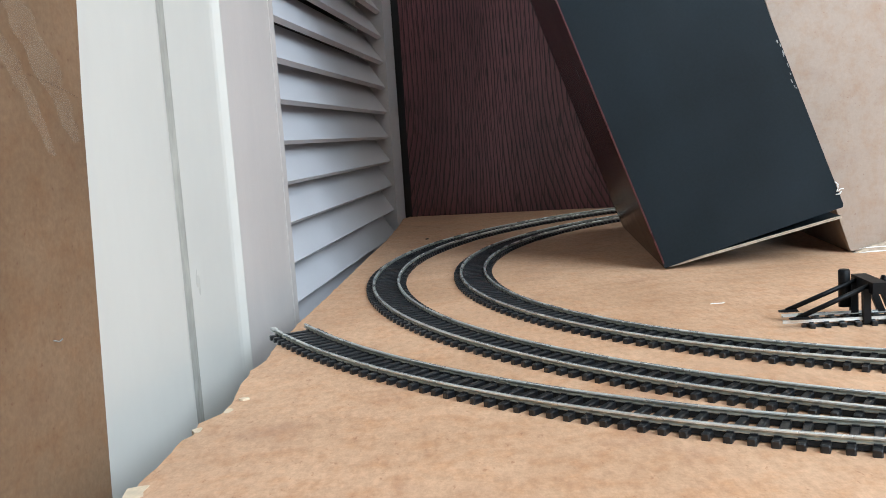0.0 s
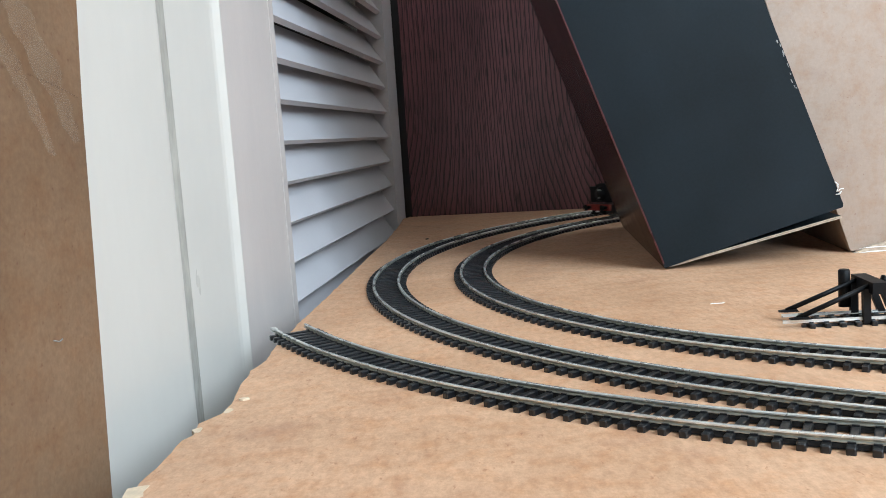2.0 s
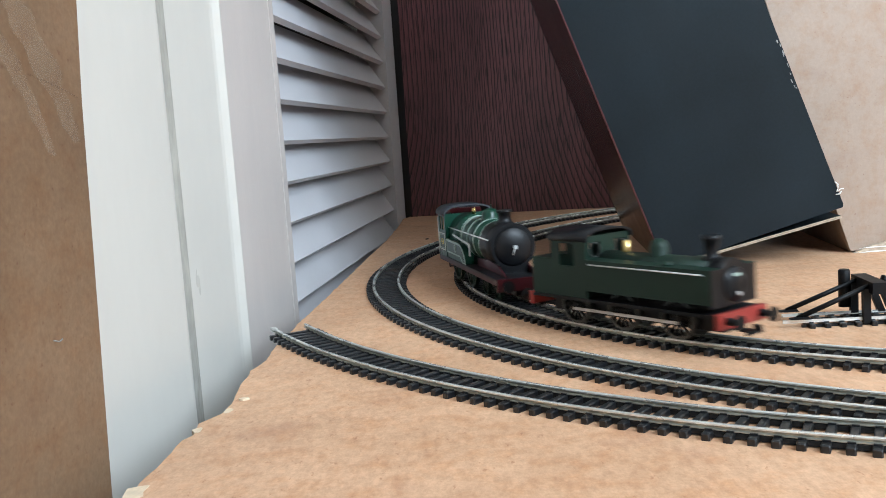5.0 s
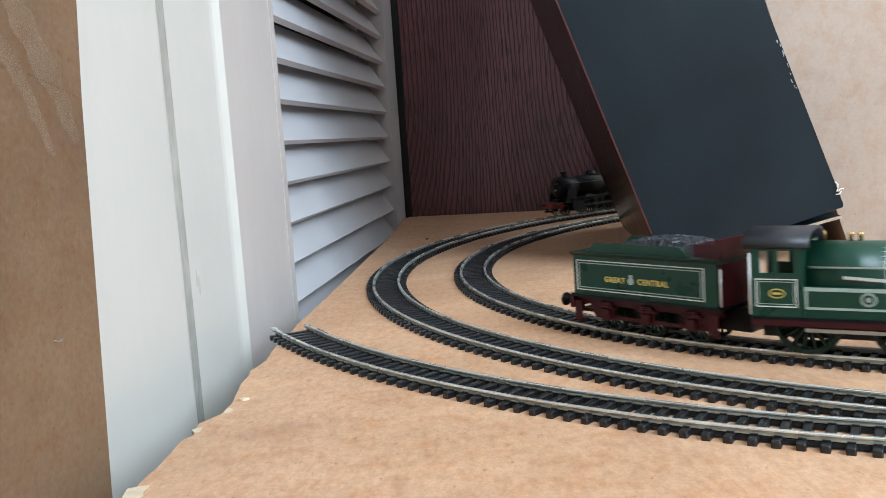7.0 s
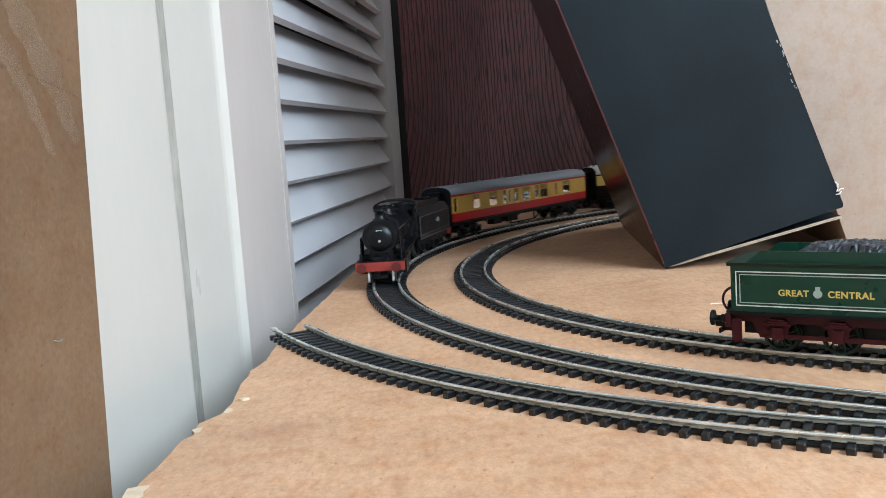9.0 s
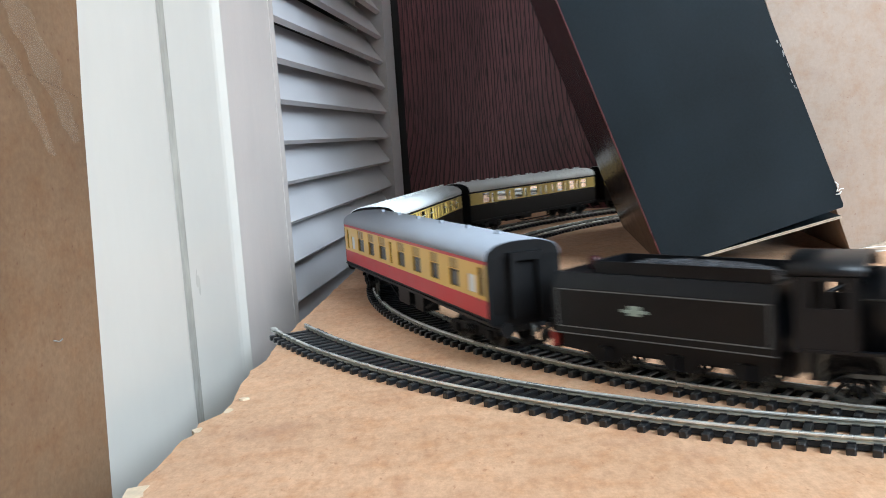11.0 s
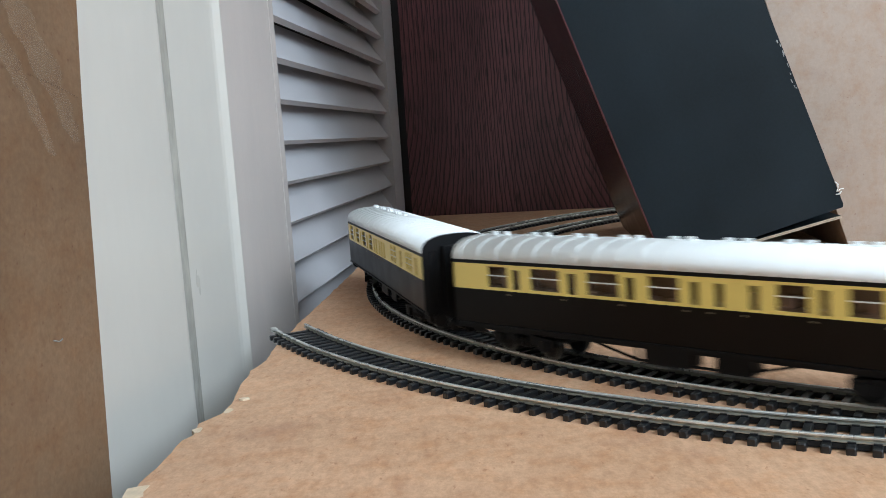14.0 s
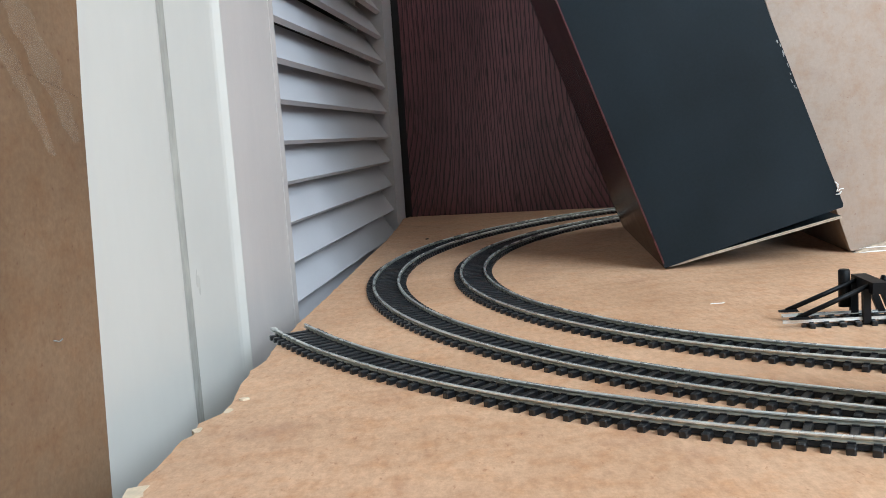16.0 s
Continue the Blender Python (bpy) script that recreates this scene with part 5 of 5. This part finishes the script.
def pannier_engine():
    e = tagged(new("tank_engine"), "dark green model tank engine with a red buffer beam", "locomotive", group="steam engines")
    bm = bmesh.new()
    mm_box(bm, -57, 57, -16.3, 16.3, 13.2, 14.6)
    part("footplate", bm, SATINBLACK, e)
    for sx in (-1, 1):
        bm = bmesh.new()
        x0, x1 = sorted((sx * 56, sx * 58.5))
        mm_box(bm, x0, x1, -16.5, 16.5, 8.6, 15.2)
        part("buffer_beam", bm, REDBEAM, e, "red buffer beam", bevel=0.0003)
        buffers(e, sx * 58.5, sx, 12)
        coupling(e, sx * 56, sx)
    for sy in (-1, 1):
        bm = bmesh.new()
        y0, y1 = sorted((sy * 6.5, sy * 16.0))
        mm_box(bm, -18, 53.5, y0, y1, 18.5, 33.5)
        part("pannier_tank", bm, DKGREEN, e, bevel=0.0016)
        bm = bmesh.new()
        lathe(bm, [(2.2 * MM, 33 * MM), (2.2 * MM, 34.6 * MM), (1.2 * MM, 35.2 * MM)], "z", (28 * MM, sy * 11 * MM, 0), 12)
        part("filler", bm, DKGREEN, e)
        bm = bmesh.new()
        rod(bm, (-16 * MM, sy * 16.6 * MM, 31.5 * MM), (50 * MM, sy * 16.6 * MM, 31.5 * MM), 0.0004, 6)
        part("handrail", bm, SILVER, e)
    barrel(e, "boiler", -18, 46, 9.0, 27.5, DKGREEN)
    barrel(e, "smokebox", 46, 54.2, 9.6, 27.5, SATINBLACK)
    bm = bmesh.new()
    mm_box(bm, 52.6, 53.9, -15.6, 15.6, 17, 33.4)
    part("tank_front", bm, SATINBLACK, e, bevel=0.0006)
    bm = bmesh.new()
    lathe(bm, [(8 * MM, 54 * MM), (7 * MM, 55 * MM), (1 * MM, 56 * MM)], "x", (0, 0, 26 * MM), 24)
    part("smokebox_door", bm, SATINBLACK, e)
    bm = bmesh.new()
    mm_box(bm, 55.3, 55.9, -2.4, 2.4, 29.5, 30.7)
    part("number_plate", bm, GREYLINE, e, "small white plate bar")
    bm = bmesh.new()
    lathe(bm, [(0.9 * MM, 56 * MM), (0.9 * MM, 57 * MM)], "x", (0, 0, 22 * MM), 10)
    part("lamp_iron", bm, SILVER, e)
    chimney(e, 43, 34, 46.5, 3.0, SATINBLACK)
    dome(e, 14, 33, 43.5, 4.4, DKGREEN)
    bm = bmesh.new()
    lathe(bm, [(2.6 * MM, 34 * MM), (1.6 * MM, 38 * MM), (2.0 * MM, 42 * MM)], "z", (-6 * MM, 0, 0), 14)
    part("safety_valve", bm, BRASS, e)
    cab_sides(e, -42, -18, 14.6, 43, 15.6, [(-36, -26, 30, 41)], DKGREEN)
    bm = bmesh.new()
    for y0, y1, z0, z1 in ((-15.6, 15.6, 14.6, 34), (-15.6, 15.6, 41.5, 44.5), (-15.6, -13, 34, 41.5), (13, 15.6, 34, 41.5), (-5, 5, 34, 41.5)):
        mm_box(bm, -18.6, -18, y0, y1, z0, z1)
    front = part("cab_front", bm, DKGREEN, e)
    again(front, pose(-23.4 * MM, 0, 0)).name = "cab_back"
    bm = bmesh.new()
    for y in (-9, 9):
        for k in range(20):
            a0, a1 = 2 * math.pi * k / 20, 2 * math.pi * (k + 1) / 20
            rod(bm, (-17.9 * MM, (y + 3.6 * math.cos(a0)) * MM, (37.8 + 3.4 * math.sin(a0)) * MM), (-17.9 * MM, (y + 3.6 * math.cos(a1)) * MM, (37.8 + 3.4 * math.sin(a1)) * MM), 0.0003, 4)
    part("spectacle_rims", bm, RIM, e)
    cab_roof(e, -43.5, -16.5, 16.4, 42.8, 5.0, SATINBLACK)
    bm = bmesh.new()
    mm_box(bm, -56, -42, -15.6, 15.6, 14.6, 33)
    part("bunker", bm, DKGREEN, e, bevel=0.0008)
    bm = bmesh.new()
    mm_box(bm, -52, 52, -5, 5, 5, 13)
    part("chassis", bm, SATINBLACK, e)
    for x in (-33, -2, 30):
        wheelset(e, e, x * MM, 0.0091, 14, SATINBLACK)
    for sy in (-1, 1):
        bm = bmesh.new()
        strip(bm, [(-33, 7.5), (30, 7.5)], sy * 9.2, 1.4, 0.6)
        part("coupling_rod", bm, SILVER, e)
    return e


def black_engine():
    e = tagged(new("tender_engine"), "black model steam engine with a red buffer beam", "locomotive", group="steam engines")
    bm = bmesh.new()
    mm_box(bm, -59, 52, -16.2, 16.2, 18.2, 19.2)
    mm_box(bm, 50, 68, -16.2, 16.2, 14.6, 15.6)
    mm_box(bm, 50, 52, -16.2, 16.2, 15, 19)
    part("footplate", bm, SATINBLACK, e)
    bm = bmesh.new()
    mm_box(bm, 67, 69, -16.8, 16.8, 9.4, 15.4)
    part("buffer_beam", bm, REDBEAM, e, "red buffer beam", bevel=0.0003)
    buffers(e, 69, 1, 12.5, DULLRED)
    coupling(e, 67, 1)
    barrel(e, "boiler", -20, 38, 12.6, 31.5, SATINBLACK, 11.6)
    barrel(e, "smokebox", 38, 59.5, 12.0, 31.5, SATINBLACK)
    bm = bmesh.new()
    lathe(bm, [(9.2 * MM, 59.5 * MM), (8.6 * MM, 60.4 * MM), (5 * MM, 61.8 * MM), (0.7 * MM, 62.2 * MM)], "x", (0, 0, 31 * MM), 28)
    part("smokebox_door", bm, SATINBLACK, e)
    bm = bmesh.new()
    mm_box(bm, 61, 61.8, -2.2, 2.2, 35.4, 36.5)
    part("number_plate", bm, GREYLINE, e, "small white plate bar")
    bm = bmesh.new()
    lathe(bm, [(0.9 * MM, 61.5 * MM), (0.9 * MM, 62.8 * MM)], "x", (0, 0, 29 * MM), 10)
    part("door_dart", bm, SILVER, e)
    bm = bmesh.new()
    fire = [(-13.5, 19)] + [(13.2 * math.cos(a), 31.8 + 13.0 * math.sin(a)) for a in [math.pi - math.pi * k / 16 for k in range(17)]] + [(13.5, 19)]
    extrude(bm, [(a * MM, b * MM) for a, b in fire], "x", -40 * MM, -20 * MM, smooth=True)
    part("firebox", bm, SATINBLACK, e)
    bm = bmesh.new()
    mm_box(bm, 38, 58, -8, 8, 13, 22)
    part("saddle", bm, SATINBLACK, e)
    chimney(e, 49, 42.5, 49.5, 3.4, SATINBLACK)
    dome(e, 8, 43, 48.5, 5.0, SATINBLACK)
    bm = bmesh.new()
    lathe(bm, [(1.6 * MM, 44 * MM), (1.4 * MM, 48 * MM)], "z", (-30 * MM, 0, 0), 12)
    part("safety_valve", bm, SATINBLACK, e)
    cab_sides(e, -59, -39, 19.2, 44.5, 15.8, [(-54, -49.5, 33, 42), (-48, -43, 33, 42)], SATINBLACK)
    bm = bmesh.new()
    for y0, y1, z0, z1 in ((-15.8, 15.8, 19.2, 34), (-15.8, 15.8, 42, 46.5), (-15.8, -14, 34, 42), (14, 15.8, 34, 42), (-10.5, 10.5, 34, 42)):
        mm_box(bm, -40, -39.3, y0, y1, z0, z1)
    part("cab_front", bm, SATINBLACK, e)
    cab_roof(e, -62, -37, 16.6, 44.2, 5.6, SATINBLACK)
    for sy in (-1, 1):
        bm = bmesh.new()
        y0, y1 = sorted((sy * 9.5, sy * 16.4))
        mm_box(bm, 34, 52, y0, y1, 5.5, 16.5)
        part("cylinder", bm, SATINBLACK, e, bevel=0.0018)
        bm = bmesh.new()
        strip(bm, [(36, 10), (-15, 11)], sy * 12.2, 1.2, 0.7)
        strip(bm, [(-42, 10), (18, 10)], sy * 10, 1.5, 0.8)
        strip(bm, [(34, 15), (2, 17.5)], sy * 13, 0.8, 0.6)
        part("valve_gear", bm, RIM, e)
        bm = bmesh.new()
        rod(bm, (-38 * MM, sy * 13.4 * MM, 36 * MM), (58 * MM, sy * 13.0 * MM, 36 * MM), 0.0004, 6)
        part("handrail", bm, RIM, e)
        bm = bmesh.new()
        y0, y1 = sorted((sy * 13.6, sy * 14.3))
        extrude(bm, [(a * MM, b * MM) for a, b in ((44, 19), (44, 31), (56, 31), (60, 15.6), (52, 15.6))], "y", y0 * MM, y1 * MM)
        part("steam_pipe_casing", bm, SATINBLACK, e)
        bm = bmesh.new()
        y0, y1 = sorted((sy * 7.6, sy * 9.0))
        extrude(bm, [(a * MM, b * MM) for a, b in ((65.2, 9.4), (66.4, 9.4), (67.6, 2.4), (66.6, 1.6))], "y", y0 * MM, y1 * MM)
        part("guard_iron", bm, SILVER, e, "bright guard iron")
    bm = bmesh.new()
    mm_box(bm, -57, 64, -5, 5, 6, 18.5)
    part("chassis", bm, SATINBLACK, e)
    for x in (-42, -12, 18):
        wheelset(e, e, x * MM, 0.0108, 15, SATINBLACK)
    wheelset(e, e, 0.056, 0.0060, 10, SATINBLACK)
    return e


def black_tender():
    t = tagged(new("engine_tender"), "black tender with a thin white line and a pale emblem", "tender")
    bm = bmesh.new()
    prof = [(-16, 15), (-16, 33.8), (-12.5, 39.5), (12.5, 39.5), (16, 33.8), (16, 15)]
    extrude(bm, [(a * MM, b * MM) for a, b in prof], "x", -55 * MM, 38 * MM)
    part("tank", bm, SATINBLACK, t, bevel=0.0008)
    bm = bmesh.new()
    for y0, y1 in ((-11.5, -10.5), (10.5, 11.5)):
        mm_box(bm, -38, 36, y0, y1, 39.4, 44.4)
    mm_box(bm, -38, -37, -10.5, 10.5, 39.4, 44.4)
    part("coal_space", bm, SATINBLACK, t)
    coal_heap(t, -36, 35, 10.4, 40, 43.8, 9)
    bm = bmesh.new()
    lathe(bm, [(2.6 * MM, 39.4 * MM), (2.6 * MM, 43.6 * MM), (1.6 * MM, 44.6 * MM)], "z", (-45 * MM, 0, 0), 14)
    part("filler", bm, MAROON, t)
    lined_panel(t, -53, 36, 18.2, 33.2, 16, 0.4, DULLLINE)
    bm = bmesh.new()
    for sy in (-1, 1):
        strip(bm, [(-55, 15.4), (38, 15.4)], sy * 16, 0.4)
    part("lining", bm, DULLLINE, t)
    for sy in (-1, 1):
        bm = bmesh.new()
        y0, y1 = sorted((sy * 16.0, sy * 16.3))
        mm_box(bm, -22.5, -11.5, y0, y1, 25.9, 27.0)
        mm_box(bm, -19.5, -14.5, y0, y1, 24.8, 28.6)
        part("emblem", bm, GREYLINE, t, "pale winged emblem")
        bm = bmesh.new()
        y0, y1 = sorted((sy * 12, sy * 13.2))
        frame = [(-54, 15), (-54, 9), (-42, 8), (-38, 5), (-26, 5), (-22, 9), (-10, 9), (-6, 5), (6, 5), (10, 9), (18, 9), (21, 5), (31, 5), (36, 9), (37, 15)]
        extrude(bm, [(a * MM, b * MM) for a, b in frame], "y", y0 * MM, y1 * MM)
        part("side_frame", bm, SATINBLACK, t)
        for x in (-32, -2, 26):
            bm = bmesh.new()
            y2, y3 = sorted((sy * 13.2, sy * 15.2))
            mm_box(bm, x - 2, x + 2, y2, y3, 5.5, 11)
            part("axle_box", bm, SATINBLACK, t, bevel=0.0003)
    bm = bmesh.new()
    mm_box(bm, -56.5, -55, -16.4, 16.4, 9.5, 15.4)
    part("buffer_beam", bm, REDBEAM, t, "red buffer beam")
    buffers(t, -56.5, -1, 12.5)
    coupling(t, -55, -1)
    bm = bmesh.new()
    mm_box(bm, -52, 40, -5, 5, 6, 15)
    part("chassis", bm, SATINBLACK, t)
    for x in (-32, -2, 26):
        wheelset(t, t, x * MM, 0.0072, 12, SATINBLACK)
    return t


pannier = pannier_engine()
green = green_engine()
green_t = green_tender()
black = black_engine()
black_t = black_tender()
coaches = build_coaches()

# the two trains: (thing, line, distance behind the train's front, reference length, pivot inset)
GREEN_RUN = [(-0.4, 1.245), (0.0, 1.158), (1.0, 0.938), (2.1, 0.698), (2.3, 0.6515), (2.5, 0.6075), (2.7, 0.5648), (3.0, 0.5034), (3.3, 0.442), (3.6, 0.378), (3.9, 0.3093), (4.2, 0.2405), (5.2, 0.020),
             (6.3, -0.1624), (6.6, -0.1934), (6.8, -0.2134), (6.9, -0.2236), (7.2, -0.2532), (7.5, -0.2915), (7.8, -0.311), (8.1, -0.3142), (8.6, -0.3144), (9.3, -0.3158), (10.0, -0.38), (11.3, -0.66), (16.0, -1.70), (16.4, -1.79)]
BLACK_RUN = [(-0.4, 2.48), (0.0, 2.39), (3.0, 1.76), (6.9, 0.907), (7.2, 0.836), (7.5, 0.757), (7.8, 0.684), (8.1, 0.6118), (8.4, 0.5445), (9.0, 0.4240), (9.2, 0.377), (10.0, 0.186), (11.3, -0.137), (11.5, -0.184), (11.6, -0.208),
             (12.0, -0.300), (12.3, -0.3706), (12.5, -0.419), (12.7, -0.467), (13.1, -0.561), (13.5, -0.655), (13.9, -0.750), (14.2, -0.821), (14.5, -0.890), (14.9, -0.979), (15.2, -1.046), (15.5, -1.112), (15.9, -1.198), (16.4, -1.305)]
STOCK = [(pannier, "inner", 0.0, 0.118, 0.03), (green, "inner", 0.1370, 0.14, 0.035), (green_t, "inner", 0.285, 0.092, 0.02),
         (black, "middle", 0.0, 0.14, 0.03), (black_t, "middle", 0.100, 0.14, 0.04)]
for k, (c, back) in enumerate(zip(coaches, (0.247, 0.520, 0.766, 1.010))):
    L = 0.256 if k == 0 else 0.229
    STOCK.append((c, "middle", back, L, L / 2 - c["pivot"] * MM))


def gone(run, t):
    """Smooth run through the given moments (monotone cubic)."""
    ts = np.array([r[0] for r in run])
    ss = np.array([r[1] for r in run])
    h = np.diff(ts)
    d = np.diff(ss) / h
    m = np.empty(len(ts))
    m[0], m[-1] = d[0], d[-1]
    for i in range(1, len(ts) - 1):
        m[i] = 0 if d[i - 1] * d[i] <= 0 else 3 * (h[i - 1] + h[i]) / ((2 * h[i] + h[i - 1]) / d[i - 1] + (h[i] + 2 * h[i - 1]) / d[i])
    i = int(np.clip(np.searchsorted(ts, t) - 1, 0, len(h) - 1))
    u = (t - ts[i]) / h[i]
    return float((1 + 2 * u) * (1 - u) ** 2 * ss[i] + u * (1 - u) ** 2 * h[i] * m[i] + u * u * (3 - 2 * u) * ss[i + 1] + u * u * (u - 1) * h[i] * m[i + 1])


def set_on(name, front, length, inset):
    """A vehicle's pose with its two pivots on the line."""
    ax, ay, ah = along(name, front + inset)
    bx, by, bh = along(name, front + length - inset)
    yaw = math.atan2(ay - by, ax - bx)
    return Matrix.Translation(((ax + bx) / 2, (ay + by) / 2, RAIL)) @ Matrix.Rotation(yaw, 4, "Z"), yaw, ah + math.pi, bh + math.pi


SLACK = {1: 0.005, 2: 0.010, 3: 0.016}      # stretch of the couplings behind the first coach while they climb the far bend


def behind(o, back, t):
    k = coaches.index(o) if o in coaches else 0
    f = min(1.0, max(0.0, (13.9 - t) / 1.6))
    return back + SLACK.get(k, 0.0) * f * f * (3 - 2 * f)


def motions():
    lines = {o: (name, back, length, inset) for o, name, back, length, inset in STOCK}
    runs = {"inner": GREEN_RUN, "middle": BLACK_RUN}
    for o, (name, back, length, inset) in lines.items():
        walk(o, [(k / 10, set_on(name, gone(runs[name], k / 10) + behind(o, back, k / 10), length, inset)[0]) for k in range(161)])
    for b, c, x in BOGIES:
        name, back, length, inset = lines[c]
        rows = []
        for k in range(81):
            _, yaw, fa, ra = set_on(name, gone(runs[name], k / 5) + behind(c, back, k / 5), length, inset)
            turn = ((fa if x > 0 else ra) - yaw + math.pi) % (2 * math.pi) - math.pi
            rows.append((k / 5, pose(x * MM, 0, 0, 0, 0, math.degrees(turn))))
        walk(b, rows)
    for w, c, r, (x, y, z) in WHEELS:
        name = lines[c][0]
        walk(w, [(k / 30, pose(x, y, z, 0, math.degrees(-gone(runs[name], k / 30) / r), 0)) for k in range(481)])


motions()
